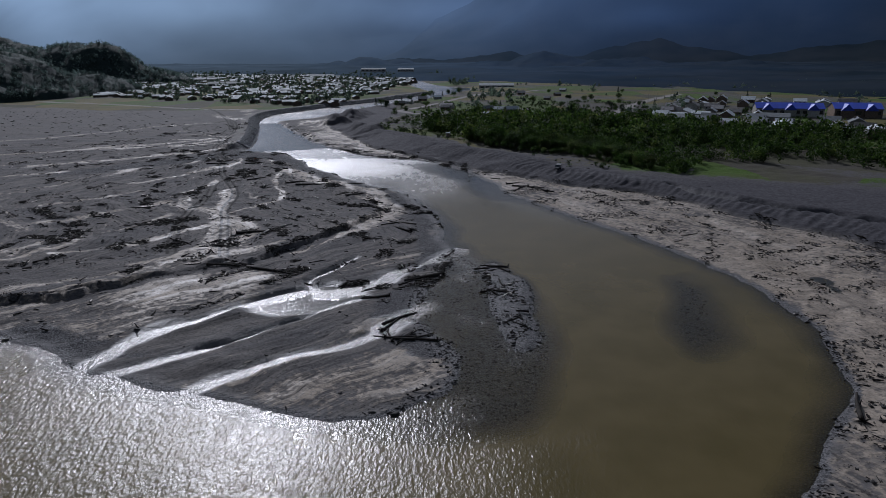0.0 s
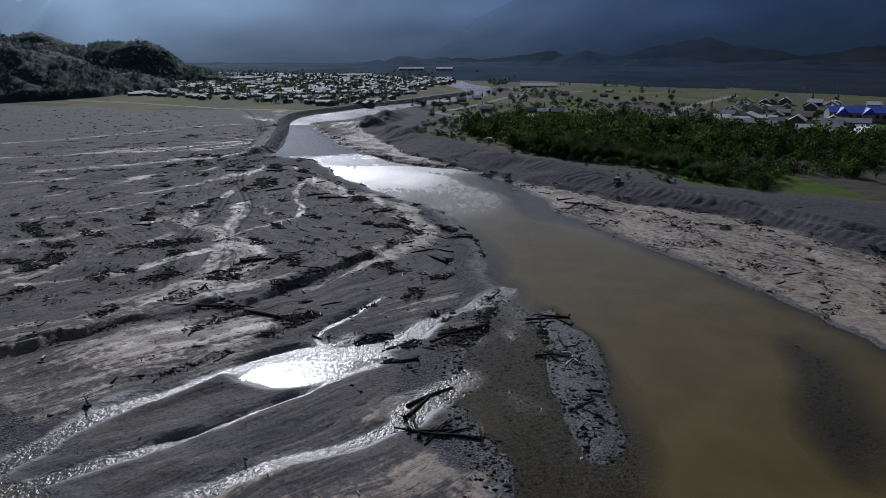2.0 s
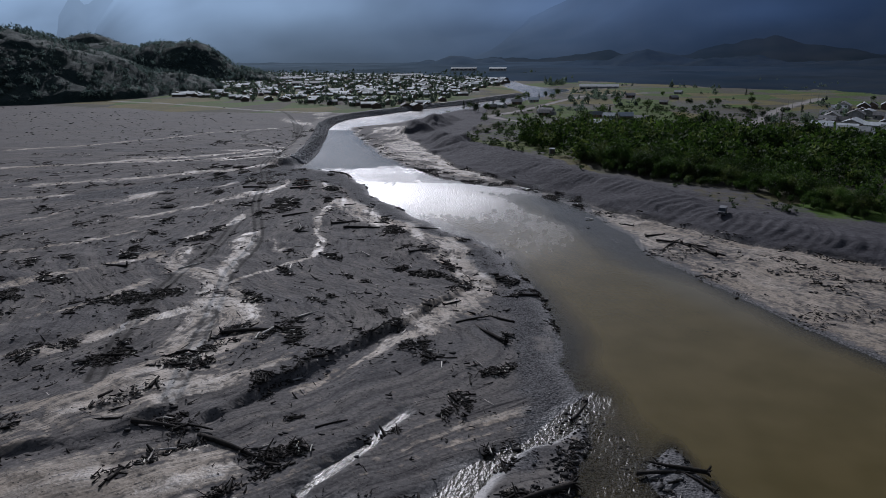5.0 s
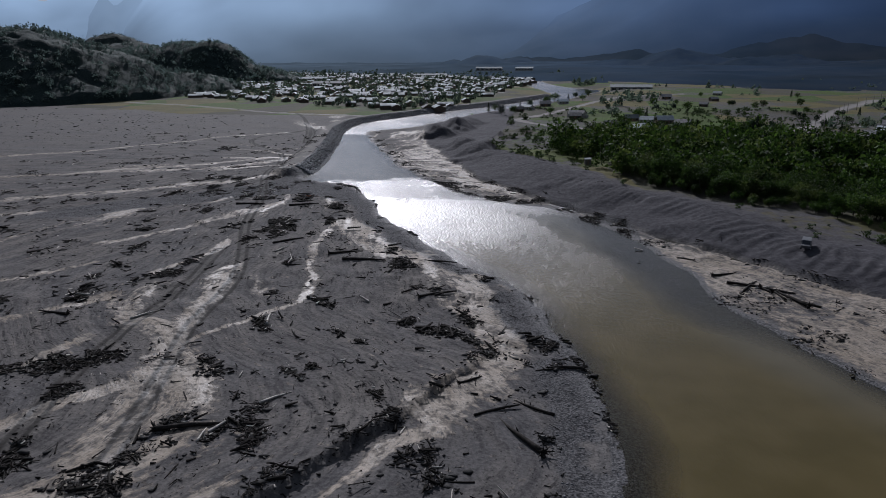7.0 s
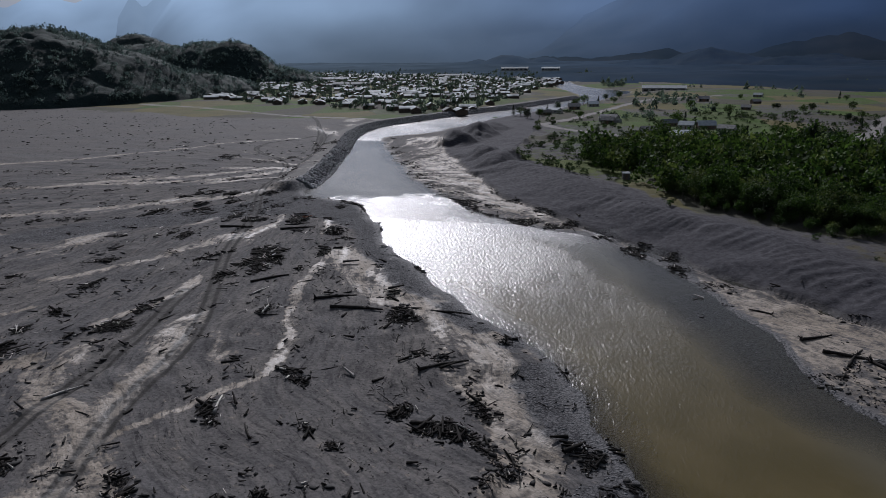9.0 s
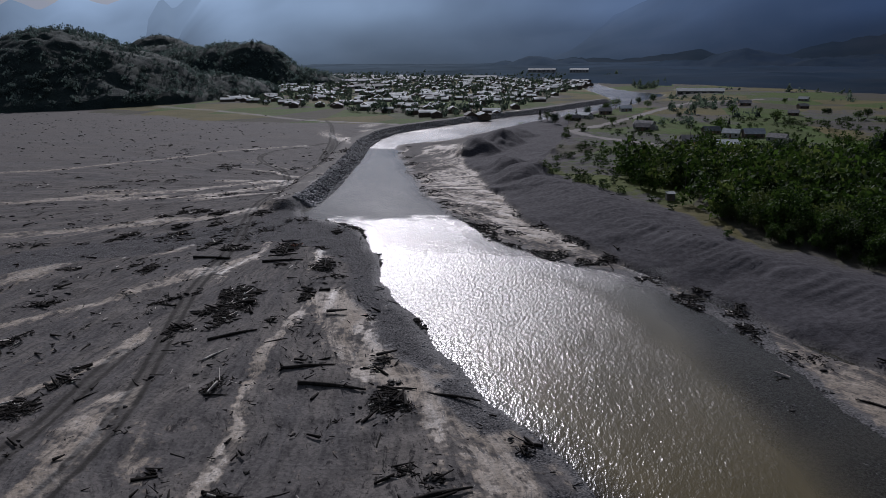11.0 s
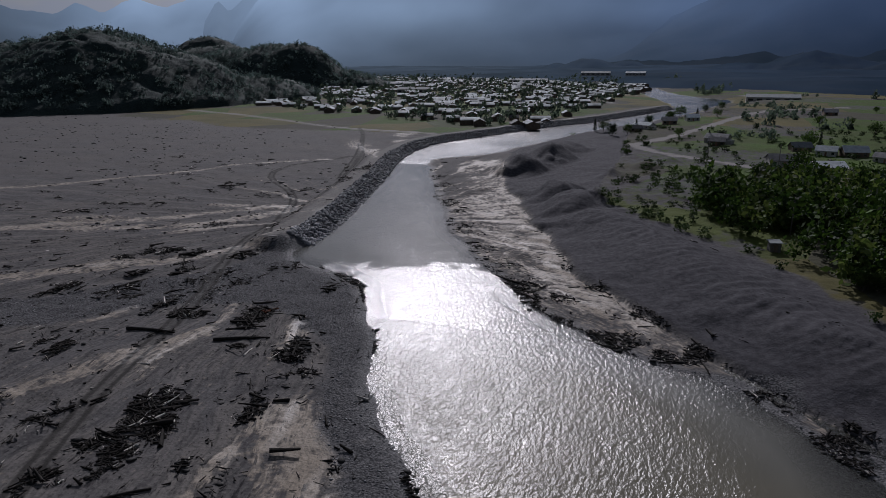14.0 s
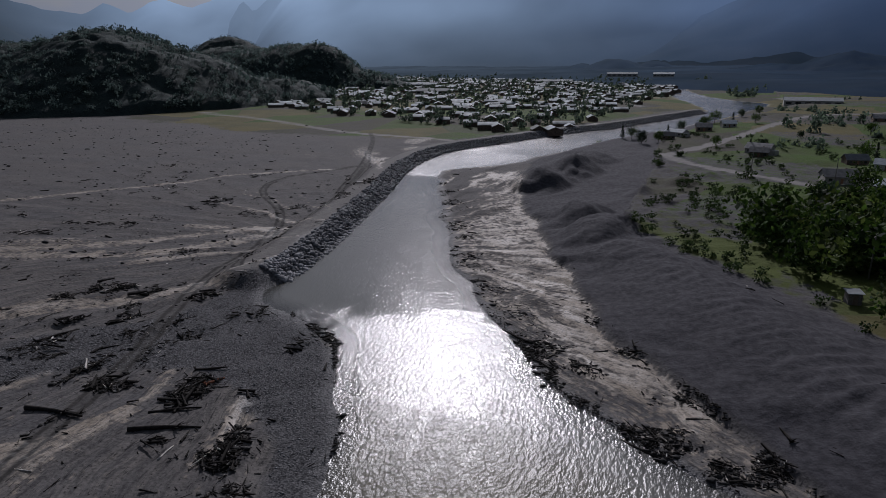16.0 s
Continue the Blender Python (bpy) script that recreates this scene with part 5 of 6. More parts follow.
def villages():
    rng = np.random.RandomState(91)
    kinds = [house("house", 9, 7, 2.6, 4.6, M_WALL, M_ZINC, "small board house with a pale zinc roof"),
             house("house", 8, 6.5, 2.5, 4.4, M_WALL_DARK, M_ROOF_DARK, "small dark board house with a brown sheet roof"),
             house("house", 11, 7.5, 2.7, 4.8, M_WALL, M_ROOF_DARK, "pale board house with a dark sheet roof", lean_to=True),
             house("house", 10, 7, 2.6, 4.9, M_WALL_DARK, M_ZINC, "dark shingle house with a pale zinc roof"),
             house("house", 13, 8, 2.8, 4.4, M_WALL, M_ZINC, "long low pale house with a grey sheet roof", lean_to=True)]
    far_kinds = [house("house", 10, 8, 2.8, 4.8, M_WALL, M_ZINC, "far village house with a bright zinc roof", 1), house("house", 9, 8, 2.8, 5.0, M_WALL_DARK, M_ROOF_DARK, "far village house with a dark roof", 1),
                 house("house", 12, 8, 3.0, 4.8, M_WALL_DARK, M_ZINC, "far village house with a grey roof", 1)]
    # right-hand village, along its streets
    turn = 32
    c, s = math.cos(radians(turn)), math.sin(radians(turn))
    for row in range(12):
        for col in range(9):
            u, w = col * 17 + rng.uniform(-4, 4), row * 24 + (col % 2) * 3 + rng.uniform(-4, 4)
            px, py = 118 + 0.80 * u + 0.42 * w, 400 - 0.42 * u + 0.82 * w
            if rng.rand() < 0.18 or (215 < px < 345 and 415 < py < 545):
                continue
            plant(kinds[rng.randint(5)], px, py, float(height_at(px, py)[0]), -28 + 90 * (rng.rand() < 0.5) + rng.uniform(-4, 4), rng.uniform(0.9, 1.3))
    for px, py in ((3, 555), (36, 534), (44, 521), (54, 520), (22, 485), (33, 470), (62, 505), (2, 545), (60, 452), (76, 446), (100, 640), (120, 700), (84, 720), (140, 780), (-20, 640), (-6, 665), (-38, 596), (-34, 612)):
        plant(kinds[rng.randint(5)], px, py, float(height_at(px, py)[0]), rng.uniform(-30, 20), rng.uniform(0.75, 1.05))
    # the large village beyond the plain
    made, walls, roofs = 0, [], []
    for k in range(3000):
        px, py = rng.uniform(-900, 60), rng.uniform(600, 1620)
        edge = 655 - 0.50 * (px + 200)
        if py < edge or px > -95 + (py - 650) * 0.10 or px < -760 + (py - 900) * 0.35 and py < 1000:
            continue
        if (px + 610) ** 2 + (py - 800) ** 2 < 200 ** 2:
            continue
        if rng.rand() > 0.75:
            continue
        if made >= 190:
            k2 = rng.randint(3)
            w_, d_ = rng.uniform(4, 7), rng.uniform(3, 4.5)
            gable = np.array([(-w_, -d_, -0.5), (w_, -d_, -0.5), (w_, d_, -0.5), (-w_, d_, -0.5), (-w_, -d_, 2.7), (w_, -d_, 2.7), (w_, d_, 2.7), (-w_, d_, 2.7), (-w_, 0, 4.4), (w_, 0, 4.4)])
            t_ = radians(rng.choice((20, 110)) + rng.uniform(-5, 5))
            gable[:, :2] = gable[:, :2] @ np.array([(math.cos(t_), math.sin(t_)), (-math.sin(t_), math.cos(t_))])
            walls.append((gable + (px, py, 1.2), np.array([(0, 1, 5, 4), (2, 3, 7, 6), (1, 2, 6, 5), (3, 0, 4, 7), (4, 8, 7, 7), (6, 9, 5, 5)])))
            roofs.append((np.vstack([gable[4:] + (px, py, 1.3), gable[4:] + (px, py, 1.42)]), np.array([(6, 7, 11, 10), (8, 9, 10, 11), (0, 1, 5, 4), (2, 3, 4, 5)])))
            made += 1
            continue
        plant(far_kinds[rng.choice((0, 1, 1, 2))], px, py, 1.2, rng.choice((20, 110)) + rng.uniform(-5, 5), rng.uniform(0.6, 1.0))
        made += 1
        if made > 470:
            break
    town = tagged(new("far_houses", None), "rows of small gabled houses in the far village", "houses", kind="stuff")
    v, f = joined(walls)
    part("walls", tri_mesh("walls", v, f, M_WALL_DARK), town)
    v, f = joined(roofs)
    part("roofs", mesh_from("roofs", v, f, M_FAR_ROOF), town)
    school = long_hall("school", 44, 14, 5.5, 9.0, M_WALL, M_BLUE, "long school building with a bright blue sheet roof", 9, 3)
    school.matrix_basis = pose(247, 474, float(height_at(247, 474)[0]), 0, 0, -14)
    school_b = long_hall("school_hall", 30, 16, 6.5, 10.0, M_WALL_DARK, M_BLUE, "school sports hall with a bright blue sheet roof", 5, 2)
    school_b.matrix_basis = pose(289, 464, float(height_at(289, 464)[0]), 0, 0, -14)
    for k, (px, py, a, lg) in enumerate(((72, 905, -4, 46), (-330, 1000, 12, 40), (-250, 1350, 5, 60), (-420, 1180, 10, 50), (-150, 1450, 0, 52), (-80, 1440, 0, 34))):
        hall = long_hall("warehouse", lg, 18, 5, 7.5, M_WALL, M_ZINC, "long warehouse with a pale metal roof", 6)
        hall.matrix_basis = pose(px, py, 1.2 if py < 1400 else 11.0, 0, 0, a)


villages()


def shed():
    root = tagged(new("shed", None), "small grey board hut with a pale tilted roof on the turf", "shed")
    bm = bmesh.new()
    box(bm, -1.1, -0.9, -0.3, 1.1, 0.9, 2.0)
    part("wall", (bm, M_POLE), root)
    bm = bmesh.new()
    box(bm, -1.35, -1.15, 0, 1.35, 1.15, 0.1)
    part("roof", (bm, M_ZINC), root, "", pose(0, 0, 2.15, 7, 0, 0))
    bm = bmesh.new()
    box(bm, -0.4, -0.95, -0.2, 0.4, -0.88, 1.7)
    part("door", (bm, M_WALL_DARK), root)
    root.matrix_basis = pose(2.6, 357, float(height_at(2.6, 357)[0]), 0, 0, 12)


shed()


def power_poles():
    rng = np.random.RandomState(95)
    first = tagged(new("utility_pole", None), "grey timber power pole with a cross-arm", "pole", "power line")
    v, f = tube([(0, 0, -0.5), (0, 0, 4), (0, 0, 9)], [0.17, 0.14, 0.10], 7, 5, 0.04)
    part("post", mesh_from("post", v, f, M_POLE), first)
    bm = bmesh.new()
    box(bm, -0.9, -0.06, 8.3, 0.9, 0.06, 8.45)
    part("cross_arm", (bm, M_POLE), first)
    for line, gap in (([(104, 436), (146, 516), (182, 590), (258, 710)], 26), ([(20, 480), (-4, 500), (-28, 530)], 24), ([(8, 372), (40, 450)], 40)):
        line = np.array(line, float)
        for a, b in zip(line[:-1], line[1:]):
            n = max(1, int(np.hypot(*(b - a)) / gap))
            for k in range(n):
                p = a + (b - a) * k / n
                plant(first, p[0], p[1], float(height_at(p[0], p[1])[0]), rng.uniform(-8, 8) + 60, 1.0)


power_poles()


def van():
    root = tagged(new("van", None), "dusty grey van parked on the sand track", "van")
    bm = bmesh.new()
    side = [(-2.3, 0.45), (2.2, 0.45), (2.3, 1.05), (1.5, 1.2), (0.9, 1.95), (-2.2, 1.98), (-2.35, 1.2)]
    rows = [[bm.verts.new((px, yy, pz)) for px, pz in side] for yy in (-0.9, 0.9)]
    bm.faces.new(rows[0])
    bm.faces.new(rows[1][::-1])
    for i in range(len(side)):
        j = (i + 1) % len(side)
        bm.faces.new((rows[0][i], rows[1][i], rows[1][j], rows[0][j]))
    bmesh.ops.recalc_face_normals(bm, faces=bm.faces)
    bmesh.ops.bevel(bm, geom=list(bm.edges), offset=0.07, segments=2, affect="EDGES")
    part("body", (bm, M_CAR), root)
    for nm, b in (("windscreen", (0.95, -0.78, 1.26, 1.42, 0.78, 1.86)), ("side_window", (-1.9, -0.93, 1.25, 0.75, 0.93, 1.8))):
        bm = bmesh.new()
        if nm == "windscreen":
            v = [bm.verts.new(p) for p in ((1.53, -0.75, 1.24), (1.53, 0.75, 1.24), (0.97, 0.7, 1.9), (0.97, -0.7, 1.9))]
            w = [bm.verts.new((p.co.x - 0.06, p.co.y, p.co.z - 0.06)) for p in v]
            bm.faces.new(v)
            bm.faces.new(w[::-1])
            for i in range(4):
                bm.faces.new((v[i], w[i], w[(i + 1) % 4], v[(i + 1) % 4]))
        else:
            box(bm, *b)
        part(nm, (bm, M_PANE), root)
    wheel_me = None
    for px in (-1.45, 1.45):
        for py in (-0.82, 0.82):
            bm = bmesh.new()
            bmesh.ops.create_cone(bm, cap_ends=True, segments=16, radius1=0.34, radius2=0.34, depth=0.24, matrix=pose(px, py, 0.34, 90, 0, 0))
            wheel = part("wheel", (bm, M_TYRE), root)
            bm = bmesh.new()
            bmesh.ops.create_cone(bm, cap_ends=True, segments=12, radius1=0.19, radius2=0.17, depth=0.27, matrix=pose(px, py, 0.34, 90, 0, 0))
            part("rim", (bm, M_ZINC), wheel)
    root.matrix_basis = pose(44.5, 250.5, float(height_at(44.5, 250.5)[0]), 0, 0, 248)


van()


# ---- rock levee ----
def rock_shape(seed, sub=1, jag=0.72):
    bm = bmesh.new()
    bmesh.ops.create_icosphere(bm, subdivisions=sub, radius=1.0)
    rng = np.random.RandomState(seed)
    for v in bm.verts:
        v.co *= rng.uniform(jag, 1.12)
        v.co.z *= 0.75
    vs = np.array([v.co[:] for v in bm.verts])
    fs = np.array([[v.index for v in f.verts] for f in bm.faces])
    bm.free()
    return vs, fs


def levee_rocks():
    rng = np.random.RandomState(61)
    root = tagged(new("levee_riprap", None), "bank of loose grey quarry rock along the levee", "rock bank", kind="structure")
    shapes = [rock_shape(400 + k) for k in range(8)]
    data = [mesh_from("rock", v, f, M_ROCK) for v, f in shapes]
    line = np.array(LEVEE)
    seg = line[1:] - line[:-1]
    ln = np.hypot(*seg.T)
    total = np.concatenate([[0], np.cumsum(ln)])
    spots = []
    for k in range(5200):
        s = total[-1] * (rng.rand() ** 1.25)
        i = min(np.searchsorted(total, s) - 1, len(seg) - 1)
        i = max(i, 0)
        p = line[i] + seg[i] * (s - total[i]) / ln[i]
        nrm = np.array((seg[i][1], -seg[i][0])) / ln[i]
        off = rng.uniform(2.8, 9.2)
        spots.append((s, p[0] + nrm[0] * off, p[1] + nrm[1] * off))
    spots.sort()
    xy = np.array([q[1:] for q in spots])
    z = np.maximum(height_at(xy[:, 0], xy[:, 1]), -0.3)
    for k in range(300):
        ob = part("rock", data[k % 8], root)
        a = rng.uniform(0.42, 0.85)
        ob.matrix_basis = pose(xy[k, 0], xy[k, 1], z[k] + 0.12, rng.uniform(-40, 40), rng.uniform(-40, 40), rng.uniform(0, 360)) @ Matrix.Diagonal((a * 1.2, a, a * 0.9, 1))
    pieces = []
    for k in range(300, len(spots)):
        v, f = shapes[k % 8]
        a, t = rng.uniform(0.4, 0.9), rng.uniform(0, 6.28)
        c, w = math.cos(t), math.sin(t)
        v = np.stack([c * v[:, 0] - w * v[:, 1], w * v[:, 0] + c * v[:, 1], v[:, 2]], -1) * a
        pieces.append((v + (xy[k, 0], xy[k, 1], z[k] + 0.12), f))
    v, f = joined(pieces)
    tagged(part("rock_fill", mesh_from("rock_fill", v, f, M_ROCK), root), kind="stuff")


# ---- driftwood ----
def drift_log(seed, long, thick, mat, label, roots=True, branches=2, group="driftwood logs"):
    rng = np.random.RandomState(seed)
    root = tagged(new("drift_log", None), label, "log", group)
    p = [(long * (t - 0.5), 0.04 * long * math.sin(3 * t + seed), thick * 0.8 + 0.03 * long * t * rng.uniform(-0.2, 0.6)) for t in (0, 0.2, 0.45, 0.7, 1)]
    v, f = tube(p, [thick * 1.15, thick, thick * 0.9, thick * 0.75, thick * 0.45], 8, seed, 0.18)
    part("trunk", mesh_from("trunk", v, f, mat), root)
    if roots:
        for k in range(8):
            a = k / 8 * 6.283 + rng.uniform(-0.3, 0.3)
            r = thick * rng.uniform(2.2, 4.2)
            o = np.array(p[0])
            e = o + np.array((-thick * rng.uniform(0.4, 1.6), math.cos(a) * r, math.sin(a) * r * 0.8 + thick * 0.6))
            v, f = tube([o + (0.2, 0, 0), (o + e) / 2 + (0, 0, rng.uniform(-0.1, 0.2)), e], [thick * 0.6, thick * 0.36, thick * 0.10], 5, seed + k)
            part("root", mesh_from("root", v, f, mat), root)
    for k in range(branches):
        t = rng.uniform(0.35, 0.9)
        o = np.array((long * (t - 0.5), 0, thick * 0.9))
        e = o + np.array((rng.uniform(0.3, 1.0), rng.uniform(-1, 1), rng.uniform(0.1, 0.7))) * long * 0.18
        v, f = tube([o, (o + e) / 2 + (0, 0, 0.1), e], [thick * 0.35, thick * 0.22, thick * 0.06], 5, seed + 50 + k)
        part("branch", mesh_from("branch", v, f, mat), root)
    return root


def driftwood():
    rng = np.random.RandomState(77)
    dark_root = [drift_log(500 + k, 5.5 + 1.5 * k, 0.26 + 0.03 * k, M_WOOD, "dark stranded tree trunk with its root wad on wet gravel") for k in range(3)]
    dark_bare = [drift_log(520 + k, 5 + 1.6 * k, 0.20 + 0.03 * k, M_WOOD, "dark bare drift log lying on the sand", False, 1 + k) for k in range(3)]
    pale = [drift_log(540 + k, 3.5 + 1.2 * k, 0.17, M_PALE_WOOD, "bleached broken drift log on dark sand", False, 1) for k in range(2)]
    rusty = [drift_log(560, 3.6, 0.3, M_RUSTY, "reddish-brown splintered stump on dark gravel", True, 3)]
    every = []
    # places that stand out: x, y, turn, size, family
    for px, py, a, s, fam in ((-86.5, 300.5, 70, 0.8, 3), (-50, 139.8, -11, 1.25, 1), (-39.5, 136.8, -20, 1.3, 1), (-29.5, 130.5, -42, 1.2, 1), (-46, 140, -9, 0.9, 1), (-50, 237.2, 4, 1.2, 1), (-41, 238.5, 2, 1.1, 1), (-33, 238.2, -4, 1.1, 1), (29, 233, -20, 1.0, 1), (33.5, 230.5, -28, 1.1, 0), (1.3, 151.6, 60, 0.7, 0), (-4.4, 133.8, 205, 1.1, 0), (-8, 130.5, 40, 0.9, 1), (11.4, 140.2, 165, 0.9, 0), (10, 139.2, 10, 0.8, 1), (13.2, 138, 130, 0.7, 0), (11.5, 124.5, 150, 0.8, 0),
                             (12.5, 122.6, 60, 0.7, 2), (13.6, 123, 110, 0.9, 2), (10, 125.4, 8, 0.8, 1), (12.2, 130, 100, 0.7, 1), (12.6, 109.5, 215, 0.8, 1), (13.5, 107.6, 130, 0.5, 1), (-13.9, 121.2, 195, 0.7, 0), (-7.4, 102.6, 5, 1.0, 0),
                             (-6.4, 103.0, 60, 0.9, 1), (-8.6, 102.2, 170, 0.9, 1), (-5.0, 102.4, 20, 1.0, 1), (-9.5, 103.5, 100, 0.8, 0), (-4.2, 101.8, 165, 0.7, 0), (-7, 101.6, 240, 1.0, 1), (-9.8, 108.5, 60, 0.9, 0), (-8.2, 111.5, 45, 1.0, 1),
                             (-6.5, 192.5, 185, 1.0, 0), (-8.2, 192.2, 200, 0.8, 1), (-11.8, 174.0, 128, 1.0, 0), (-10.0, 171.8, 120, 0.8, 1), (-10.5, 181, 150, 0.9, 1), (-15, 179, 35, 0.8, 1), (-19.5, 186.5, 40, 0.7, 0),
                             (-72.9, 249.7, 42, 1.2, 1), (-100.4, 285.9, 8, 1.1, 1), (-99, 286.5, 188, 0.8, 0), (-71.4, 242.4, 75, 1.0, 2), (-55.7, 242.1, 20, 0.9, 0), (-78.9, 200.7, 60, 1.1, 2), (-56.5, 202.1, 105, 1.2, 2), (-51.2, 168.4, 15, 1.0, 0),
                             (-49, 167, 95, 0.8, 2), (-44, 177, 50, 1.0, 2), (34.7, 226.8, 110, 1.0, 0), (36.5, 225, 130, 1.1, 1), (33, 229, 95, 1.0, 1), (29.2, 232.9, 60, 0.9, 1), (30.6, 231.6, 120, 1.0, 0), (31.8, 232.4, 20, 0.9, 2),
                             (-121.5, 304.1, 70, 0.8, 0), (-89.6, 303.4, 30, 0.8, 0), (-86, 292, 30, 1.0, 1), (-84, 288, 25, 1.1, 1), (-80, 284, 95, 0.8, 2), (-95.1, 198.2, 170, 0.9, 0), (-29.9, 218.2, 30, 0.9, 0), (20, 250, 150, 0.7, 0), (26, 240, 20, 0.8, 0),
                             (60, 99, 150, 1.0, 0), (58.5, 88, 120, 1.1, 0), (62, 106, 140, 0.9, 1), (57, 79, 60, 1.0, 0), (-12.6, 311.6, 110, 0.7, 0), (-66, 352, 20, 0.8, 0), (-50, 331, 150, 0.9, 1), (-44, 322.5, 140, 0.8, 0), (-28, 305, 150, 0.9, 1)):
        every.append((px, py, a, s, fam))
    for k in range(170):
        u = rng.rand()
        if u < 0.80:
            px, py = rng.uniform(-130, -5), rng.uniform(120, 330)
        else:
            t = rng.rand()
            px, py = float(np.interp(t, [0, 0.3, 0.6, 0.8, 1], [-60, -20, 34, 62, 66])) + rng.uniform(0, 10), float(np.interp(t, [0, 0.3, 0.6, 0.8, 1], [352, 305, 220, 150, 95])) + rng.uniform(-4, 8)
        every.append((px, py, rng.uniform(0, 360), rng.uniform(0.22, 0.55), rng.choice((0, 1, 1, 1, 2))))
    pts = np.array([(e[0], e[1]) for e in every])
    z = height_at(pts[:, 0], pts[:, 1])
    on_dyke = floor_maps(pts[:, 0], pts[:, 1])["beyond"]
    for k, (px, py, a, s, fam) in enumerate(every):
        if z[k] < -0.25 or (on_dyke[k] and s < 0.6):
            continue
        group = (dark_root, dark_bare, pale, rusty)[fam]
        plant(group[k % len(group)], px, py, z[k] - 0.05, a, s)

    # branches, sticks and torn bark, past counting
    n = 560000
    px = np.concatenate([rng.uniform(-140, 10, n // 2), rng.uniform(-240, 120, n - n // 2)])
    py = np.concatenate([rng.uniform(112, 330, n // 2), rng.uniform(60, 460, n - n // 2)])
    jam = fbm(px, py, 4.6, 3, 81)
    keep = np.where((jam > 0.02) | (rng.rand(n) < 0.12))[0]
    px, py, jam, n = px[keep], py[keep], jam[keep], len(keep)
    m = floor_maps(px, py)
    lane = fbm(flow_across(px, py) * 3.4, m["along"], 11, 4, 78)
    patch = fbm(px, py, 34, 3, 79)
    want = 0.85 * smooth(0.14, 0.58, lane + 0.5 * patch) * np.where(m["beyond"], 0.02, 1) + 0.02
    want *= np.where(m["strip"] > 0, np.where(py < 240, 0.9, 0.12), 1.0) * (1 - 0.85 * smooth(0.5, 1, m["gravel"])) * (1 - 0.7 * smooth(-130, -190, px)) * (1 - 0.8 * smooth(0.5, 0.8, m["silt"]))
    want *= 1 - 0.8 * smooth(135, 120, py) * np.where(px < 20, 1, 0)
    want *= np.where(jam > 0.02, 0.05 + 1.9 * smooth(0.08, 0.42, jam), 0.35)
    edge_right = np.where((m["strip"] > 0) & (m["away"] < 9), 1.0 - m["away"] / 9, 0)
    want = np.maximum(want, 1.6 * edge_right * smooth(-0.05, 0.3, jam))
    want = np.maximum(want, 1.0 * np.where((m["strip"] > 0) & (py < 240), 1.0, 0) * smooth(0.05, 0.35, jam))
    want = np.where(inside(px, py, ISLAND), np.maximum(want, 1.0), want)
    toe_d, _ = line_distance(px, py, TOE)
    want = np.maximum(want, np.where((toe_d < 1.6) & (py < 350), 1.0, 0) * smooth(-0.1, 0.3, jam))
    for line, _h in SCARPS:
        d, _ = line_distance(px, py, rounded(line))
        want = np.maximum(want, 0.7 * np.exp(-d / 0.5))
    want *= np.where(m["beyond"] & (toe_d > 1.8), 0.06, 1.0)
    ok = (m["z"] > -0.05) & (rng.rand(n) < want) & (m["road"] < 0.5)
    idx = np.where(ok)[0]
    turn = np.arctan2(375 - py, -102 - px) + rng.normal(size=n) * 1.3
    long = 0.22 + 0.75 * rng.rand(n) ** 1.6 + 2.2 * rng.rand(n) ** 12
    long *= np.where(py < 200, 0.9, 1.15)
    long *= (0.85 + 0.2 * smooth(0.0, 0.4, jam)) * np.where(m["strip"] > 0, 0.6, 1.0)
    thick = 0.055 + 0.10 * rng.rand(n) ** 1.8 * (0.6 + long)
    heap = 0.4 * smooth(0.22, 0.6, jam) * rng.rand(n)
    cross = np.array([(0, 0.9, 0), (0, -0.9, 0.1), (0, 0, 1.4)])
    for name, keep, mat, lab in (("drift_sticks", rng.rand(n) > 0.05, M_WOOD, "dark scattered branches and sticks left by the flood"), ("bleached_sticks", None, M_PALE_WOOD, "pale bleached sticks among the flood wood")):
        sel = idx[keep[idx]] if keep is not None else idx[~last[idx]]
        last = keep
        c, s = np.cos(turn[sel]), np.sin(turn[sel])
        lift = rng.uniform(-0.05, 0.25, len(sel)) * long[sel]
        v = np.zeros((len(sel), 6, 3))
        for e, sg in ((0, -0.5), (1, 0.5)):
            for q in range(3):
                lx, ly, lz = sg * long[sel], cross[q, 1] * thick[sel] * (1 if e == 0 else 0.5), cross[q, 2] * thick[sel] * (1 if e == 0 else 0.5)
                v[:, e * 3 + q, 0] = px[sel] + c * lx - s * ly
                v[:, e * 3 + q, 1] = py[sel] + s * lx + c * ly
                v[:, e * 3 + q, 2] = m["z"][sel] + lz + (lift if e else 0) + 0.01 + heap[sel]
        base = (np.arange(len(sel)) * 6)[:, None, None]
        f = (base + np.array([(0, 1, 4, 3), (1, 2, 5, 4), (2, 0, 3, 5), (0, 2, 1, 1), (3, 4, 5, 5)])[None, :3]).reshape(-1, 4)
        tagged(new(name, mesh_from(name, v.reshape(-1, 3), f, mat)), lab, "driftwood", kind="stuff")
    # torn clods of soil and root balls
    shapes = [rock_shape(600 + k, 1, 0.35) for k in range(7)]
    pieces = []
    for i in rng.permutation(idx)[:15000]:
        v, f = shapes[i % 7]
        a = 0.07 + 0.40 * rng.rand() ** 3.5
        pieces.append((v * (a * rng.uniform(0.8, 2.4), a * rng.uniform(0.8, 2.0), a * rng.uniform(0.6, 1.1)) + (px[i] + rng.normal() * 0.6, py[i] + rng.normal() * 0.6, m["z"][i]), f))
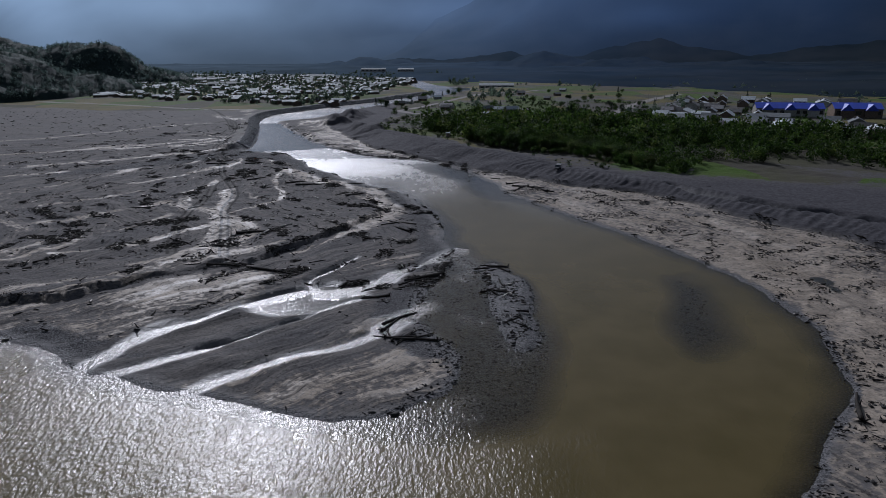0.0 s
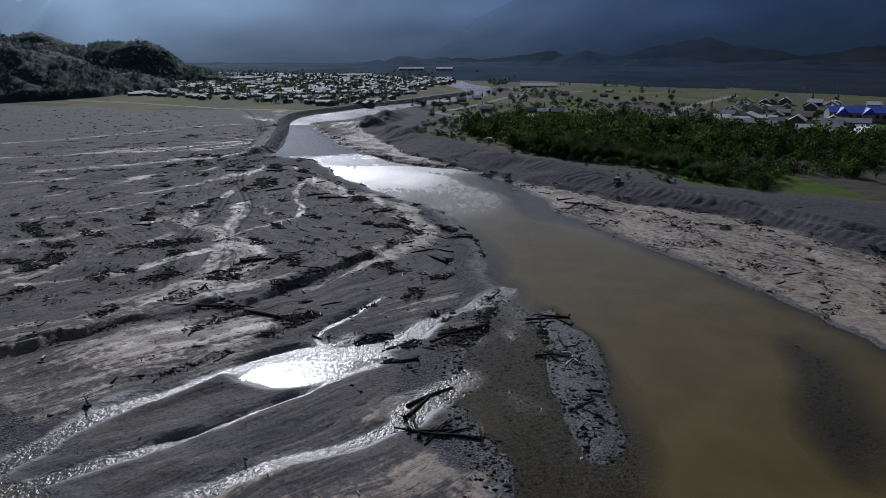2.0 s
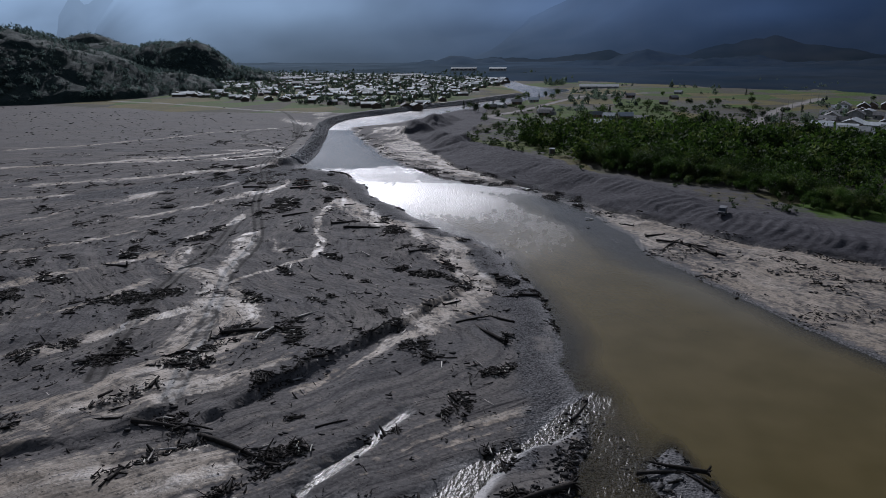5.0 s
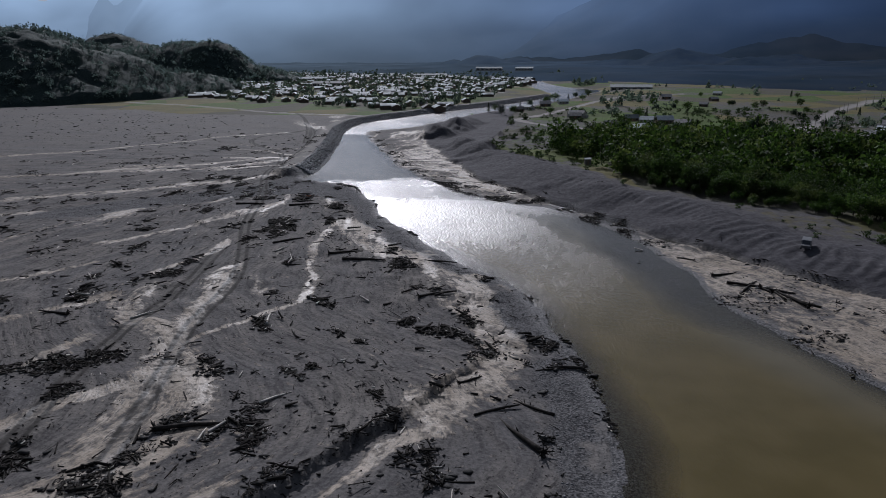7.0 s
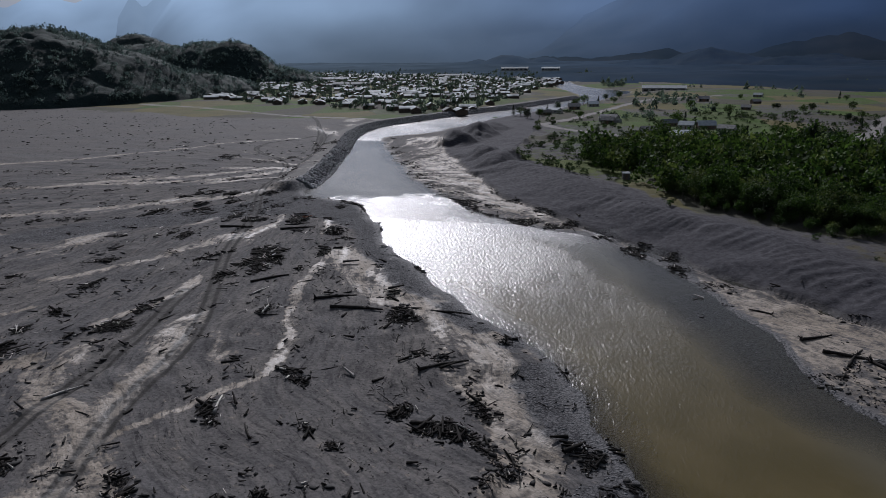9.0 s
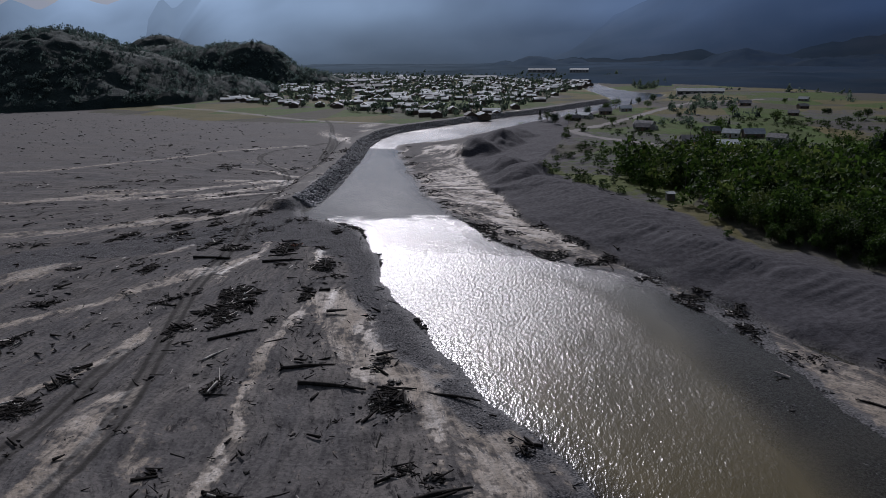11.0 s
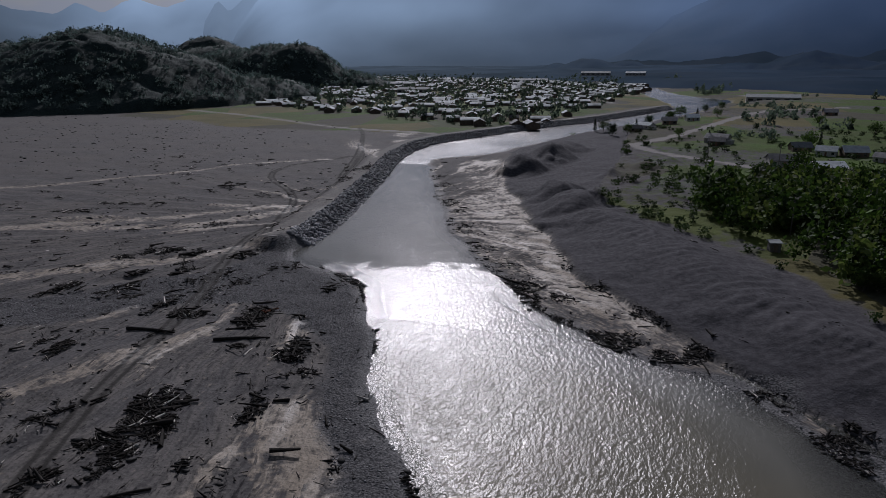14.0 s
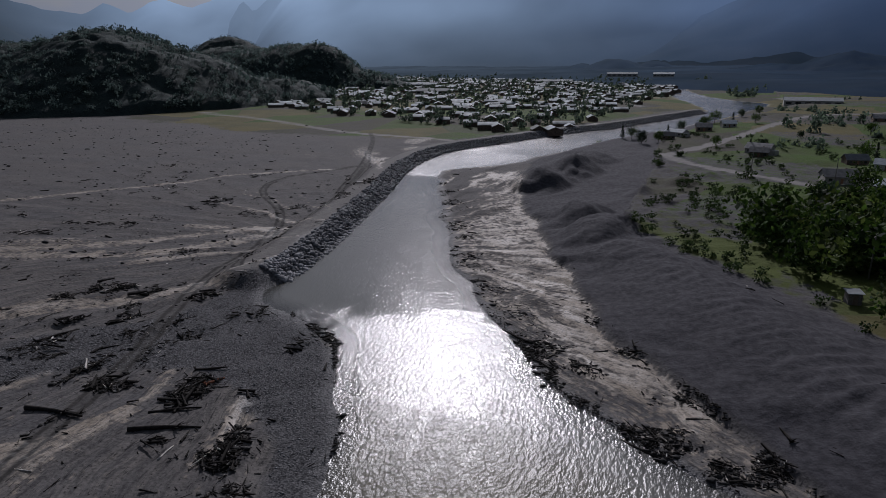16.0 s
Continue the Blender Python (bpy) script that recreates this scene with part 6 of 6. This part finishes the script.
    v, f = joined(pieces)
    tagged(new("soil_clods", mesh_from("soil_clods", v, f, M_CLOD)), "dark wet clods and torn root balls on the sand", "clods", kind="stuff")
    # cobbles at the water's edge and on the gravel fan, scattered lumps on the far plain
    n = 90000
    px, py = rng.uniform(-150, 30, n), rng.uniform(70, 345, n)
    m = floor_maps(px, py)
    ok = np.where((m["gravel"] > 0.45) & (m["z"] > -0.2))[0][:14000]
    shapes = [rock_shape(620 + k) for k in range(5)]
    low = [(np.array([(1, 0, 0), (0, 1, 0), (-1, 0, 0), (0, -1, 0), (0, 0, 0.9), (0, 0, -0.6)], float) * rng.uniform(0.8, 1.2, (6, 1)), np.array([(0, 1, 4), (1, 2, 4), (2, 3, 4), (3, 0, 4), (1, 0, 5), (2, 1, 5), (3, 2, 5), (0, 3, 5)])) for k in range(6)]
    pieces = []
    for i in ok:
        v, f = low[i % 6]
        a = 0.05 + 0.15 * rng.rand() ** 3
        pieces.append((v * (a * rng.uniform(0.8, 1.5), a, a * 0.7) + (px[i], py[i], m["z"][i] + 0.02), f))
    v, f = joined(pieces)
    tagged(new("river_cobbles", mesh_from("river_cobbles", v, f, M_STONE)), "grey river cobbles scattered over wet gravel", "cobbles", kind="stuff")
    n = 26000
    px, py = np.concatenate([rng.uniform(-10, 26, 20000), rng.uniform(36, 58, 6000)]), np.concatenate([rng.uniform(66, 152, 20000), rng.uniform(92, 138, 6000)])
    m = floor_maps(px, py)
    shoal = np.maximum(ring_depth(px, py, SHOAL_BAR), ring_depth(px, py, SHOAL_MID))
    pieces = []
    for i in np.where((m["z"] > -0.22) & (m["z"] < 0.25) & (shoal > -3) & (rng.rand(n) < 0.5))[0][:7000]:
        v, f = low[i % 6]
        a = 0.07 + 0.24 * rng.rand() ** 4
        pieces.append((v * (a * rng.uniform(0.8, 1.6), a, a * 0.8) + (px[i], py[i], max(m["z"][i], -0.12) + 0.05), f))
    v, f = joined(pieces)
    tagged(new("shoal_cobbles", mesh_from("shoal_cobbles", v, f, M_CLOD)), "wet dark cobbles breaking the shallow water", "cobbles", kind="stuff")
    n = 2600
    px, py = rng.uniform(-480, -110, n), rng.uniform(230, 620, n)
    m = floor_maps(px, py)
    pieces = []
    for i in np.where((m["z"] > 0.1) & (m["levee"] > 6) & (m["grass"] < 0.3) & (fbm(px, py, 60, 3, 90) > -0.2))[0]:
        v, f = shapes[i % 5]
        a = 0.18 + 0.5 * rng.rand() ** 3
        pieces.append((v * (a * rng.uniform(0.8, 3.0), a, a) + (px[i], py[i], m["z"][i]), f))
    v, f = joined(pieces)
    tagged(new("plain_debris", mesh_from("plain_debris", v, f, M_CLOD)), "dark lumps of flood debris over the grey plain", "debris", kind="stuff")


driftwood()
levee_rocks()
